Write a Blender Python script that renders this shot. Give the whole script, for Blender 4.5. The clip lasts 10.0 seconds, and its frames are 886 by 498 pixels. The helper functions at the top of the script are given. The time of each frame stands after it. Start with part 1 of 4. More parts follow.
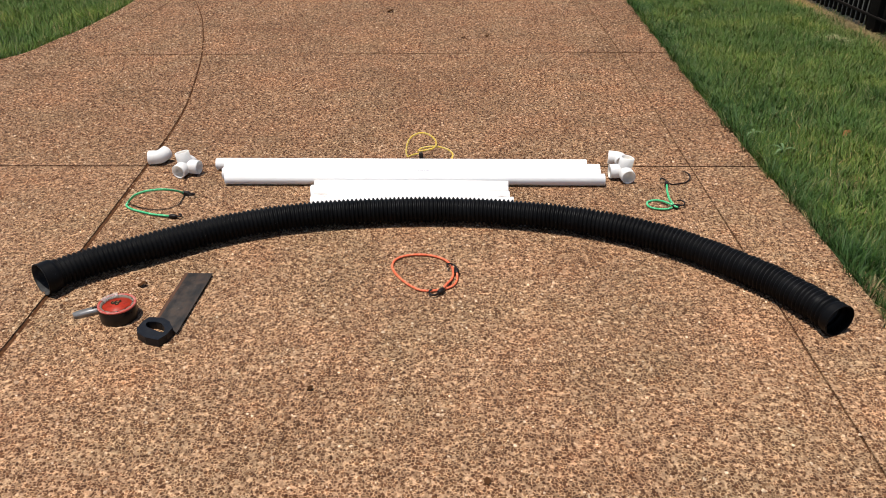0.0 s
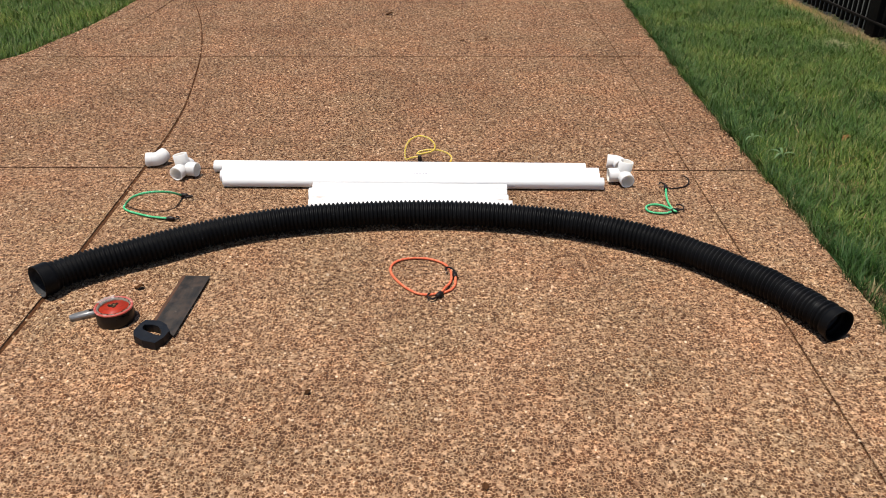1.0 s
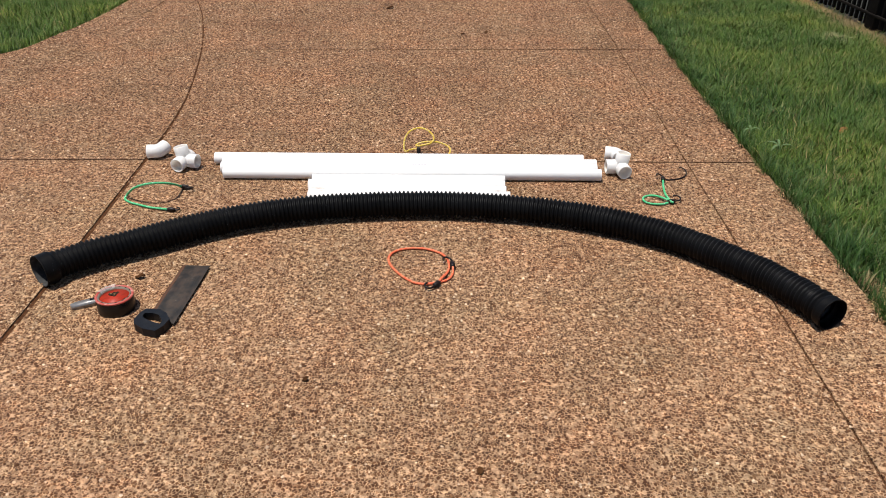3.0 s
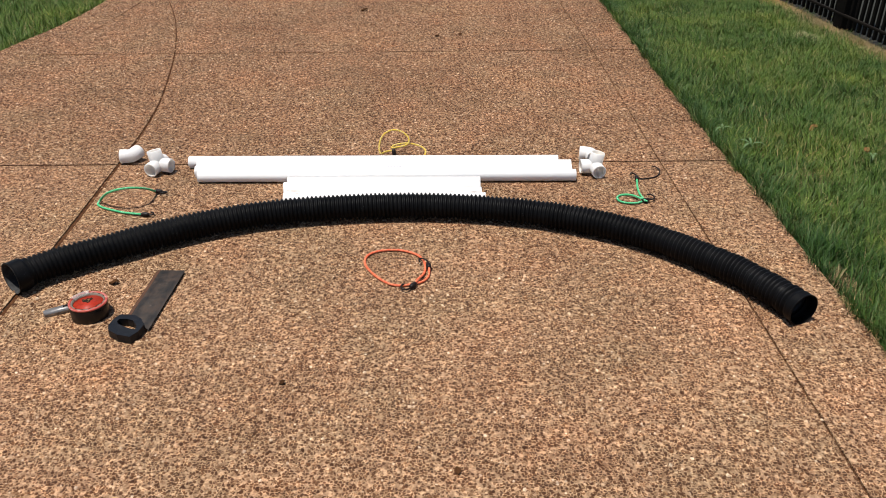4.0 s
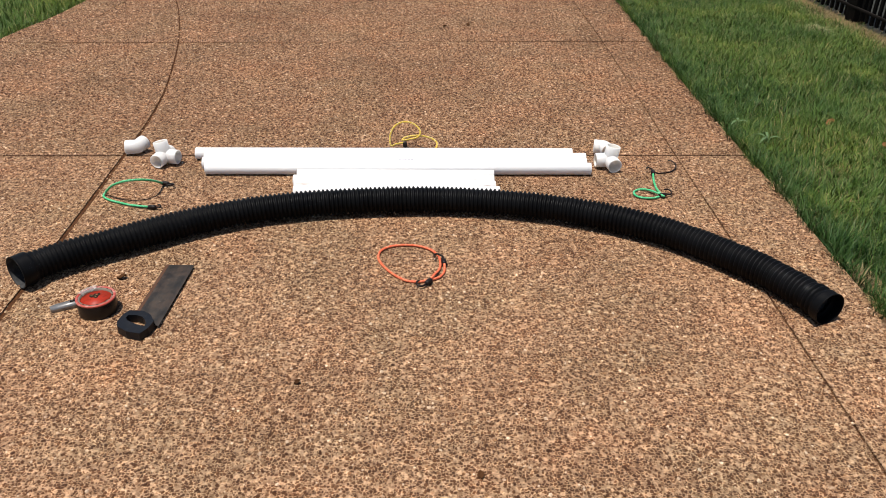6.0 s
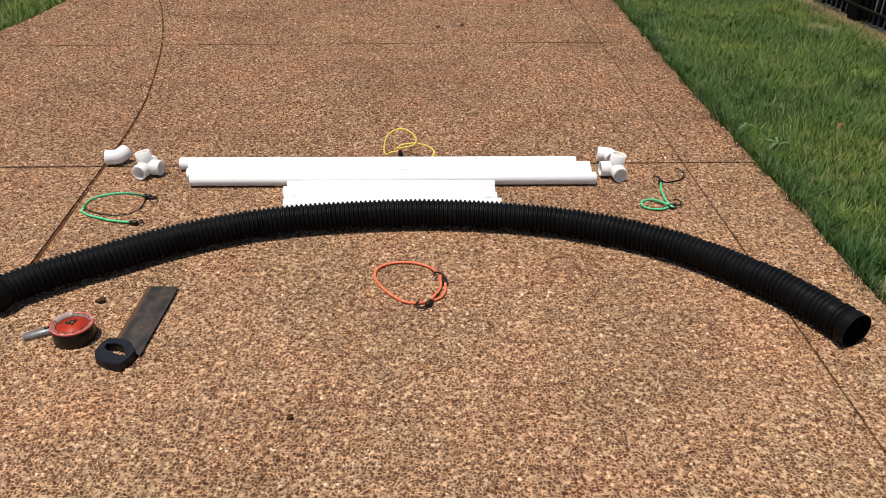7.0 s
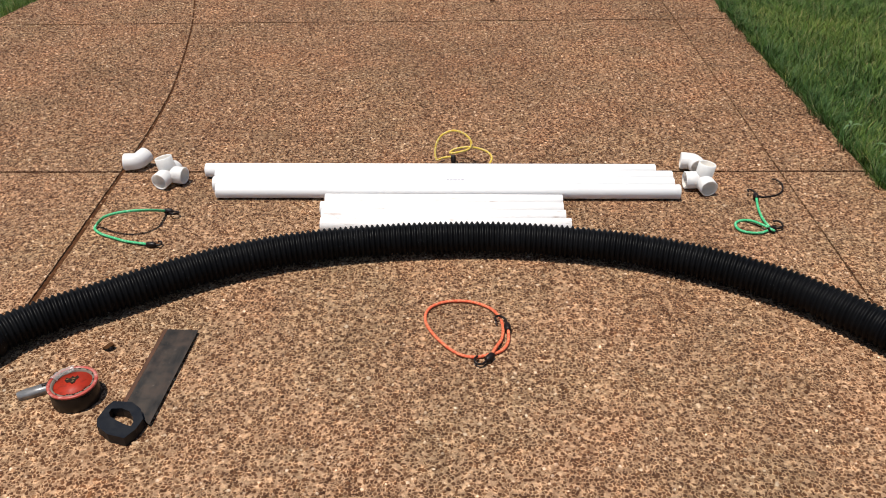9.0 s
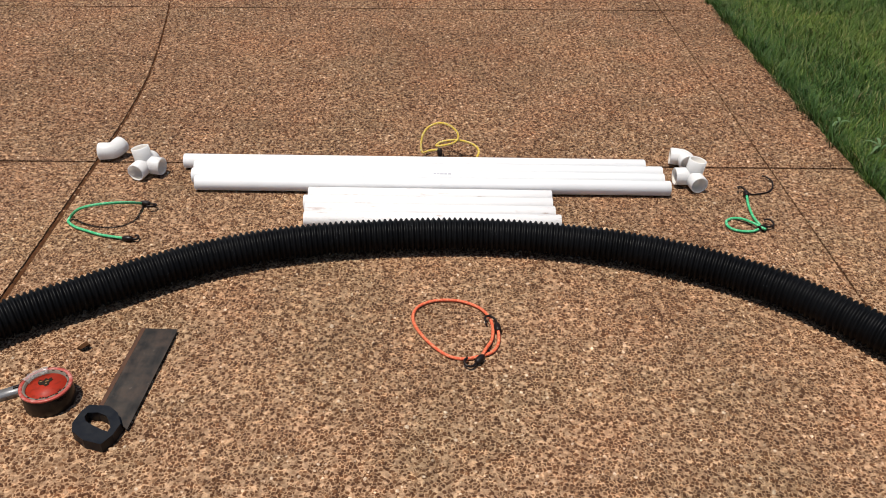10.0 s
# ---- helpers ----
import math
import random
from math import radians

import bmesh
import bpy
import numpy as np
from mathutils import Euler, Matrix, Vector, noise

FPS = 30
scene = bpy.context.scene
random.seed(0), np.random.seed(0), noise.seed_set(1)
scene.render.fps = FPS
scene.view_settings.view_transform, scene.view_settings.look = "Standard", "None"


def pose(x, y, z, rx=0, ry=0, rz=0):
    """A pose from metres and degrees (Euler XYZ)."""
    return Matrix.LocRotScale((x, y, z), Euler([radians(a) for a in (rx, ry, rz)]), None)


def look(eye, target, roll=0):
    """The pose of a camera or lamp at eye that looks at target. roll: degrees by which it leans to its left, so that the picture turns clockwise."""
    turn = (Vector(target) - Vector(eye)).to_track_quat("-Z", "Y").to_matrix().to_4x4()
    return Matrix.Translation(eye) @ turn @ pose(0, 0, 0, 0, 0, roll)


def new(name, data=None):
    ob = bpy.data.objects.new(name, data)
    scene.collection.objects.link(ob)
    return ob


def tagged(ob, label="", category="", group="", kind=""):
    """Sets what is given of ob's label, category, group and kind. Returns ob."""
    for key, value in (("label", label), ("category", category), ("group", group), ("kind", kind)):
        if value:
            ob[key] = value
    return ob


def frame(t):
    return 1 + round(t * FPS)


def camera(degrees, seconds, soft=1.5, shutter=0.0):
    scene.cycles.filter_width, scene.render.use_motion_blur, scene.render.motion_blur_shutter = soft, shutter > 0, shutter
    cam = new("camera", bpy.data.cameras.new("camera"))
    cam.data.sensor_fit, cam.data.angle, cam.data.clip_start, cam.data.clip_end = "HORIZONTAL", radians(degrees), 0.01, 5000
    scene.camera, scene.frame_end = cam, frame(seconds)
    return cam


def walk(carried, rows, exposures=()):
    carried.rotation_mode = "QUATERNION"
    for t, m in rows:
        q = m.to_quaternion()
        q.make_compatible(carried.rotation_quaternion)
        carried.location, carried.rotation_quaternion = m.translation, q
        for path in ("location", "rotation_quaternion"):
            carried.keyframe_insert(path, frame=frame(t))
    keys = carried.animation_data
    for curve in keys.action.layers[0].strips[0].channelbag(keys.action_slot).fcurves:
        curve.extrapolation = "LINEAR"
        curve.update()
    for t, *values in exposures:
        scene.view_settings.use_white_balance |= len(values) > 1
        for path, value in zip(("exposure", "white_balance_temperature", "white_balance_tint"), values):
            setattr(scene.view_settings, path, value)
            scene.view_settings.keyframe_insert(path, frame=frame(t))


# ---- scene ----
cam = camera(56.6, 10.0, 0.9)
PATH = [
    (0, (0.057, 0.067, 1.401), (0.019, 1.808, 0.417), 0.1),
    (0.5, (0.056, 0.073, 1.4), (0.019, 1.815, 0.417), 0.3),
    (1, (0.055, 0.076, 1.399), (0.022, 1.82, 0.421), 0.4),
    (1.5, (0.054, 0.077, 1.401), (0.023, 1.821, 0.421), 0.4),
    (2, (0.056, 0.07, 1.398), (0.016, 1.812, 0.417), 0.4),
    (2.5, (0.066, 0.056, 1.393), (0.015, 1.794, 0.405), 0.2),
    (4, (0.085, 0.04, 1.396), (0.095, 1.781, 0.413), 0.3),
    (4.5, (0.09, 0.043, 1.393), (0.117, 1.784, 0.408), 0.2),
    (5, (0.085, 0.048, 1.393), (0.114, 1.786, 0.404), 0.6),
    (5.5, (0.067, 0.065, 1.391), (0.083, 1.797, 0.392), 0.9),
    (5.7, (0.051, 0.08, 1.387), (0.063, 1.81, 0.384), 0.8),
    (6.8, (-0.023, 0.21, 1.35), (0.027, 1.945, 0.357), 0.6),
    (7, (-0.01, 0.267, 1.353), (0.035, 1.995, 0.346), 0.8),
    (7.5, (0.06, 0.432, 1.362), (0.023, 2.153, 0.345), 0.5),
    (8, (0.059, 0.501, 1.354), (-0.032, 2.209, 0.318), 0.3),
    (8.5, (0.011, 0.609, 1.343), (-0.087, 2.295, 0.273), -0.0),
    (9, (-0.059, 0.709, 1.339), (-0.114, 2.383, 0.246), -0.3),
    (9.5, (-0.092, 0.754, 1.335), (-0.099, 2.419, 0.227), 0.4),
    (10, (-0.096, 0.774, 1.331), (-0.09, 2.431, 0.211), 1.3),
]
walk(cam, [(t, look(eye, target, roll)) for t, eye, target, roll in PATH], [(0, 0.60), (7.0, 0.60), (8.5, 0.53), (9.5, 0.43), (10.0, 0.37)])

# ---- world, sun, exposure ----
SUN_DIR = Vector((-0.20, -0.10, 1.0)).normalized()      # towards the sun: near noon, a little to the left
world = bpy.data.worlds.new("world")
scene.world = world
world.use_nodes = True
wn = world.node_tree
sky = wn.nodes.new("ShaderNodeTexSky")
sky.sky_type = "NISHITA"
sky.sun_disc = False
sky.sun_elevation = math.asin(SUN_DIR.z)
sky.sun_rotation = math.atan2(SUN_DIR.x, SUN_DIR.y)
wn.links.new(sky.outputs[0], wn.nodes["Background"].inputs[0])
wn.nodes["Background"].inputs[1].default_value = 0.066
sun_data = bpy.data.lights.new("sun", "SUN")
sun_data.energy, sun_data.angle, sun_data.color = 4.2, radians(0.6), (1.0, 0.95, 0.87)
sun = new("sun", sun_data)
sun.matrix_world = Matrix.Translation((0, 0, 12)) @ SUN_DIR.to_track_quat("Z", "Y").to_matrix().to_4x4()


# ---- materials ----
def material(name, rough=0.6, metal=0.0, colour=(0.5, 0.5, 0.5)):
    m = bpy.data.materials.new(name)
    m.use_nodes = True
    b = m.node_tree.nodes["Principled BSDF"]
    b.inputs["Roughness"].default_value = rough
    b.inputs["Metallic"].default_value = metal
    b.inputs["Base Color"].default_value = (*colour, 1)
    return m


class Nodes:
    """Short hands for one material's nodes."""

    def __init__(self, m):
        self.t = m.node_tree
        self.b = self.t.nodes["Principled BSDF"]
        self.pos = self.t.nodes.new("ShaderNodeNewGeometry").outputs["Position"]

    def add(self, kind, feature="", operation="", blend_type=""):
        n = self.t.nodes.new(kind)
        if feature:
            n.feature = feature
        if operation:
            n.operation = operation
        if blend_type:
            n.data_type, n.blend_type = "RGBA", blend_type
        return n

    def put(self, socket, value):
        if isinstance(value, bpy.types.NodeSocket):
            self.t.links.new(value, socket)
        else:
            socket.default_value = value

    def noise(self, scale, detail=3.0, rough=0.55, vector=None):
        n = self.add("ShaderNodeTexNoise")
        self.put(n.inputs["Vector"], vector or self.pos)
        n.inputs["Scale"].default_value, n.inputs["Detail"].default_value, n.inputs["Roughness"].default_value = scale, detail, rough
        return n.outputs["Fac"]

    def shifted(self, by):
        v = self.add("ShaderNodeVectorMath", operation="ADD")
        self.put(v.inputs[0], self.pos)
        v.inputs[1].default_value = (by, by * 1.7, 0.0)
        return v.outputs[0]

    def voronoi(self, scale, feature="F1", vector=None):
        n = self.add("ShaderNodeTexVoronoi", feature=feature)
        self.put(n.inputs["Vector"], vector or self.pos)
        n.inputs["Scale"].default_value = scale
        return n

    def ramp(self, fac, stops, mode="LINEAR"):
        n = self.add("ShaderNodeValToRGB")
        n.color_ramp.interpolation = mode
        els = n.color_ramp.elements
        while len(els) < len(stops):
            els.new(0.5)
        for e, (p, c) in zip(els, stops):
            e.position = p
            e.color = (*c, 1) if isinstance(c, tuple) else (c, c, c, 1)
        self.put(n.inputs[0], fac)
        return n.outputs[0]

    def mix(self, fac, a, b, mode="MIX"):
        n = self.add("ShaderNodeMix", blend_type=mode)
        for s, v in ((n.inputs[0], fac), (n.inputs[6], a), (n.inputs[7], b)):
            self.put(s, (*v, 1) if isinstance(v, tuple) and len(v) == 3 else v)
        return n.outputs[2]

    def math(self, op, a, b=0.5):
        n = self.add("ShaderNodeMath", operation=op)
        self.put(n.inputs[0], a)
        self.put(n.inputs[1], b)
        return n.outputs[0]

    def bump(self, height, strength, distance, under=None):
        n = self.add("ShaderNodeBump")
        n.inputs["Strength"].default_value, n.inputs["Distance"].default_value = strength, distance
        self.put(n.inputs["Height"], height)
        if under:
            self.put(n.inputs["Normal"], under)
        return n.outputs[0]

    def finish(self, colour=None, rough=None, normal=None):
        for key, v in (("Base Color", colour), ("Roughness", rough), ("Normal", normal)):
            if v is not None:
                self.put(self.b.inputs[key], v)


STONE_STOPS = [(0.0, (0.078, 0.0320, 0.0135)), (0.25, (0.098, 0.0425, 0.0185)), (0.55, (0.118, 0.0550, 0.0255)), (0.78, (0.150, 0.0760, 0.0375)),
               (0.91, (0.250, 0.146, 0.082)), (1.0, (0.48, 0.345, 0.230))]
# the palest stops are light stones and also painted glints on the gravel
PEBBLE_STOPS = [(0.0, (0.070, 0.0280, 0.0118)), (0.28, (0.104, 0.0455, 0.0200)), (0.52, (0.135, 0.0650, 0.0310)), (0.63, (0.245, 0.139, 0.076)),
                (0.78, (0.390, 0.252, 0.154)), (0.92, (0.54, 0.390, 0.265)), (1.0, (0.74, 0.62, 0.49))]


def weathered(n, col):
    """Dirty and washed-out patches at several sizes over the whole driveway, plus shading painted in towards the far
    end.
    """
    patch = n.ramp(n.noise(1.3, 5, 0.6), [(0.30, (0.80, 0.77, 0.74)), (0.52, (1.0, 1.0, 1.0)), (0.72, (1.10, 1.06, 1.01))])
    tint = n.ramp(n.noise(3.1, 4, 0.6, n.shifted(7.0)), [(0.36, (0.93, 0.98, 0.98)), (0.52, (1.0, 1.0, 1.0)), (0.66, (1.04, 0.985, 0.965))])
    blot = n.ramp(n.noise(8.0, 5, 0.7), [(0.30, (0.78, 0.74, 0.71)), (0.50, (1.0, 1.0, 1.0)), (0.68, (1.10, 1.04, 1.00))])
    clump = n.ramp(n.noise(26.0, 4, 0.7), [(0.34, (0.80, 0.76, 0.73)), (0.55, (1.0, 1.0, 1.0)), (0.72, (1.20, 1.17, 1.13))])
    grit = n.ramp(n.noise(66.0, 3, 0.6), [(0.38, (0.62, 0.57, 0.53)), (0.51, (0.92, 0.92, 0.92)), (0.64, (1.50, 1.50, 1.48))])
    for layer in (patch, tint, blot, clump, grit):
        col = n.mix(1.0, col, layer, "MULTIPLY")
    # far end coloured darker, for the shaded stone sides met at a slant
    split = n.add("ShaderNodeSeparateXYZ")
    n.put(split.inputs[0], n.pos)
    far_shade = n.math("ADD", n.math("MULTIPLY", split.outputs["Y"], 0.2), n.math("MULTIPLY", n.noise(0.9, 3), 0.35))
    return n.mix(1.0, col, n.ramp(far_shade, [(0.62, (0.835, 0.79, 0.745)), (0.95, (0.72, 0.645, 0.590))]), "MULTIPLY")


def make_aggregate():
    """Washed concrete with brown gravel: a pale mortar net between rounded stones."""
    m = material("exposed_aggregate", 0.75)
    n = Nodes(m)
    warp = n.add("ShaderNodeVectorMath", operation="MULTIPLY_ADD")
    nz = n.add("ShaderNodeTexNoise")
    nz.inputs["Scale"].default_value = 150
    n.put(nz.inputs["Vector"], n.pos)
    n.put(warp.inputs[0], nz.outputs["Color"])
    warp.inputs[1].default_value = (0.0075, 0.0075, 0.0075)
    n.put(warp.inputs[2], n.pos)
    cells = n.voronoi(114, "F1", warp.outputs[0])
    edge = n.voronoi(114, "DISTANCE_TO_EDGE", warp.outputs[0])
    pick = n.add("ShaderNodeSeparateColor")
    n.put(pick.inputs[0], cells.outputs["Color"])
    stone = n.ramp(pick.outputs[0], STONE_STOPS)
    stone = n.mix(n.ramp(n.noise(800, 2), [(0.45, 0.0), (0.75, 0.25)]), stone, (0.24, 0.145, 0.075))
    mortar = n.mix(n.noise(240, 3), (0.285, 0.180, 0.106), (0.560, 0.392, 0.258))
    reach = n.math("ADD", edge.outputs["Distance"], n.math("MULTIPLY", n.math("SUBTRACT", n.noise(75, 3), 0.5), 0.20))
    gap = n.ramp(reach, [(0.07, 1.0), (0.15, 0.0)])
    buried = n.ramp(pick.outputs[1], [(0.09, 1.0), (0.14, 0.0)])
    col = weathered(n, n.mix(n.math("MAXIMUM", gap, buried), stone, mortar))
    h = n.ramp(edge.outputs["Distance"], [(0.0, 0.0), (0.12, 0.55), (0.40, 1.0)])
    nor = n.bump(n.math("MULTIPLY", h, n.ramp(pick.outputs[2], [(0, 0.4), (1, 1.0)])), 0.55, 0.0030)
    nor = n.bump(n.noise(1500, 2), 0.35, 0.0008, nor)
    n.finish(col, n.ramp(pick.outputs[1], [(0, 0.6), (1, 0.95)]), nor)
    n.b.inputs["Specular IOR Level"].default_value = 0.2
    return m


def make_pebble():
    m = material("river_gravel", 0.6)
    n = Nodes(m)
    geo = n.add("ShaderNodeNewGeometry")
    stone = n.ramp(geo.outputs["Random Per Island"], PEBBLE_STOPS)
    col = weathered(n, n.mix(n.ramp(n.noise(800, 3), [(0.45, 0.0), (0.75, 0.3)]), stone, (0.24, 0.145, 0.075)))
    n.finish(col, n.ramp(geo.outputs["Random Per Island"], [(0, 0.75), (0.6, 0.85), (1, 0.45)]), n.bump(n.noise(1600, 2), 0.3, 0.0006))
    n.b.inputs["Specular IOR Level"].default_value = 0.2
    return m


def make_soil():
    m = material("joint_dirt", 0.95)
    n = Nodes(m)
    col = n.ramp(n.noise(60, 5, 0.7), [(0.3, (0.030, 0.0115, 0.0050)), (0.55, (0.074, 0.0310, 0.0135)), (0.75, (0.130, 0.064, 0.031))])
    n.finish(col, 0.95, n.bump(n.noise(300, 3), 0.6, 0.004))
    n.b.inputs["Specular IOR Level"].default_value = 0.05
    return m


def make_lawn():
    m = material("lawn_ground", 0.95)
    n = Nodes(m)
    g = n.ramp(n.noise(35, 6, 0.7), [(0.30, (0.018, 0.030, 0.009)), (0.55, (0.035, 0.060, 0.016)), (0.75, (0.10, 0.085, 0.040))])
    n.finish(g, 0.95, n.bump(n.noise(90, 4), 0.8, 0.02))
    return m


def make_blade(name, stops):
    m = material(name, 0.55)
    n = Nodes(m)
    geo = n.add("ShaderNodeNewGeometry")
    col = n.ramp(geo.outputs["Random Per Island"], stops)
    shift = n.ramp(n.noise(2.2, 3), [(0.32, (0.62, 0.78, 0.74)), (0.5, (0.96, 1.0, 0.98)), (0.70, (1.38, 1.24, 1.0))])
    n.finish(n.mix(1.0, col, shift, "MULTIPLY"), 0.5)
    n.b.inputs["Specular IOR Level"].default_value = 0.12
    return m


def make_plastic(name, colour, rough, grain=700, mottle=0.25, dust=None, spec=0.5):
    """Moulded plastic with faint mottling, scuffs and dust."""
    m = material(name, rough)
    n = Nodes(m)
    dark = tuple(c * (1 - mottle) for c in colour)
    col = n.mix(n.noise(18, 4, 0.6), dark, colour)
    if dust:
        col = n.mix(n.ramp(n.noise(45, 6, 0.75), [(0.50, 0.0), (0.75, dust[1])]), col, dust[0])
    n.finish(col, n.ramp(n.noise(30, 4, 0.7), [(0.3, max(0.05, rough - 0.12)), (0.7, min(1, rough + 0.12))]), n.bump(n.noise(grain, 2), 0.12, 0.0006))
    n.b.inputs["Specular IOR Level"].default_value = spec
    return m


def make_drain(name, colour):
    """Black polyethylene: sheen broken up by scuffs, with thin pale scratches and a film of dust."""
    m = material(name, 0.4)
    n = Nodes(m)
    film = n.ramp(n.noise(9, 5, 0.7), [(0.45, 0.0), (0.75, 0.10)])
    col = n.mix(film, colour, (0.030, 0.030, 0.033))
    fleck = n.ramp(n.noise(230, 4, 0.75), [(0.64, 0.0), (0.72, 0.75)])
    where = n.ramp(n.noise(14, 3, 0.6, n.shifted(3.0)), [(0.50, 0.0), (0.62, 1.0)])
    col = n.mix(n.math("MULTIPLY", fleck, where), col, (0.20, 0.205, 0.215))
    n.finish(col, n.ramp(n.noise(22, 5, 0.7), [(0.3, 0.34), (0.7, 0.60)]), n.bump(n.noise(420, 3), 0.15, 0.0007))
    n.b.inputs["Specular IOR Level"].default_value = 0.09
    return m


def make_pvc(name, colour, translucent=0.12, scuffs=0.35):
    m = material(name, 0.34)
    n = Nodes(m)
    clean = n.mix(n.noise(6, 3), tuple(c * 0.95 for c in colour), colour)
    dirt = n.ramp(n.noise(28, 6, 0.8), [(0.60, 0.0), (0.80, 0.38)])
    col = n.mix(dirt, clean, (0.62, 0.50, 0.42))
    n.finish(col, n.ramp(n.noise(20, 4), [(0.3, 0.28), (0.7, 0.5)]), n.bump(n.noise(200, 3), 0.06, 0.0005))
    along = n.add("ShaderNodeVectorMath", operation="MULTIPLY")
    n.put(along.inputs[0], n.pos)
    along.inputs[1].default_value = (9.0, 110.0, 60.0)
    rub = n.math("MULTIPLY", n.ramp(n.noise(1.0, 4, 0.7, along.outputs[0]), [(0.56, 0.0), (0.66, 1.0)]), n.ramp(n.noise(7, 4, 0.7, n.shifted(2.0)), [(0.48, 0.0), (0.62, scuffs)]))
    spot = n.ramp(n.noise(70, 5, 0.8), [(0.68, 0.0), (0.76, scuffs)])
    n.put(n.b.inputs["Base Color"], n.mix(n.math("MAXIMUM", rub, spot), col, (0.36, 0.22, 0.17)))
    # thin plastic lets some light through
    glow = n.add("ShaderNodeBsdfTranslucent")
    glow.inputs["Color"].default_value = (*colour, 1)
    both = n.add("ShaderNodeMixShader")
    both.inputs[0].default_value = translucent
    n.put(both.inputs[1], n.b.outputs[0])
    n.put(both.inputs[2], glow.outputs[0])
    n.put(n.t.nodes["Material Output"].inputs["Surface"], both.outputs[0])
    return m


def make_braid(name, base, fleck, amount):
    """Woven jacket of a stretch cord: a base colour with paler flecks."""
    m = material(name, 0.7)
    n = Nodes(m)
    f = n.ramp(n.voronoi(420).outputs["Color"], [(amount, 0.0), (amount + 0.12, 1.0)])
    col = n.mix(f, base, fleck)
    col = n.mix(n.ramp(n.noise(120, 3), [(0.4, 0.0), (0.8, 0.4)]), col, tuple(c * 0.6 for c in base))
    n.finish(col, 0.7, n.bump(n.voronoi(700).outputs["Distance"], 0.4, 0.0012))
    return m


def make_blade_steel():
    m = material("rusty_saw_steel", 0.45, 0.55)
    n = Nodes(m)
    run = n.add("ShaderNodeVectorMath", operation="MULTIPLY")
    n.put(run.inputs[0], n.pos)
    run.inputs[1].default_value = (46.0, 9.0, 1.0)
    s = n.mix(n.noise(22, 5, 0.7), (0.026, 0.0205, 0.0160), (0.058, 0.045, 0.034))
    oil = n.ramp(n.noise(0.55, 4, 0.6, run.outputs[0]), [(0.42, 0.0), (0.58, 0.85)])
    s = n.mix(oil, s, (0.0165, 0.0145, 0.0120))
    rust = n.ramp(n.noise(15, 6, 0.75), [(0.44, 0.0), (0.70, 0.45)])
    col = n.mix(rust, s, (0.074, 0.036, 0.020))
    wipe = n.ramp(n.noise(75, 4, 0.8), [(0.64, 0.0), (0.76, 0.6)])
    col = n.mix(wipe, col, (0.19, 0.155, 0.13))
    n.finish(col, n.ramp(n.noise(30, 5), [(0.3, 0.38), (0.7, 0.7)]), n.bump(n.noise(260, 4), 0.15, 0.0006))
    n.put(n.b.inputs["Metallic"], n.ramp(rust, [(0, 0.35), (1, 0.05)]))
    return m


def make_wood(name, a, b):
    m = material(name, 0.85)
    n = Nodes(m)
    st = n.add("ShaderNodeVectorMath", operation="MULTIPLY")
    n.put(st.inputs[0], n.pos)
    st.inputs[1].default_value = (40, 40, 3)
    info = n.add("ShaderNodeObjectInfo")
    col = n.mix(n.noise(1.0, 5, 0.7, st.outputs[0]), a, b)
    col = n.mix(1.0, col, n.ramp(info.outputs["Random"], [(0, 0.75), (1, 1.2)]), "MULTIPLY")
    n.finish(col, 0.85, n.bump(n.noise(1.5, 4, 0.7, st.outputs[0]), 0.4, 0.003))
    n.b.inputs["Specular IOR Level"].default_value = 0.08
    return m


AGGREGATE, PEBBLE, SOIL, LAWN = make_aggregate(), make_pebble(), make_soil(), make_lawn()
# near-black ground colour: shade and growth behind the fence, put into the colour
BACK_SHADE = material("fence_back_shade", 0.95)
_n = Nodes(BACK_SHADE)
_n.finish(_n.ramp(_n.noise(45, 6, 0.75), [(0.3, (0.005, 0.006, 0.0035)), (0.7, (0.017, 0.017, 0.010))]), 0.95, _n.bump(_n.noise(120, 4), 0.8, 0.01))
GRASS = make_blade("grass_blade", [(0.0, (0.036, 0.070, 0.011)), (0.35, (0.064, 0.112, 0.018)), (0.65, (0.100, 0.152, 0.030)),
                                   (0.86, (0.150, 0.182, 0.052)), (0.95, (0.17, 0.155, 0.060)), (1.0, (0.30, 0.24, 0.12))])
GRASS_DEEP = make_blade("deep_grass_blade", [(0.0, (0.018, 0.043, 0.009)), (0.4, (0.031, 0.067, 0.014)), (0.75, (0.050, 0.092, 0.022)), (0.93, (0.075, 0.115, 0.045)), (1.0, (0.17, 0.15, 0.07))])
STRAW = make_blade("dry_grass", [(0.0, (0.10, 0.062, 0.028)), (0.5, (0.19, 0.125, 0.06)), (1.0, (0.32, 0.235, 0.125))])
PALE_STRAW = make_blade("pale_dry_grass", [(0.0, (0.15, 0.12, 0.055)), (0.5, (0.26, 0.21, 0.11)), (1.0, (0.40, 0.34, 0.20))])
DRAIN_BLACK = make_drain("black_polyethylene", (0.0026, 0.0026, 0.0030))
# the black plastic again, raised to grey for daylight inside the mouth
DRAIN_INSIDE = make_plastic("lit_black_polyethylene", (0.034, 0.034, 0.035), 0.6, dust=((0.13, 0.125, 0.12), 0.5), spec=0.12)
PVC, PVC_WORN, PVC_FIT = make_pvc("white_pvc", (0.88, 0.875, 0.875), 0.28, 0.12), make_pvc("scuffed_white_pvc", (0.88, 0.86, 0.85), 0.28, 0.85), make_pvc("white_pvc_fitting", (0.88, 0.87, 0.86), 0.42)
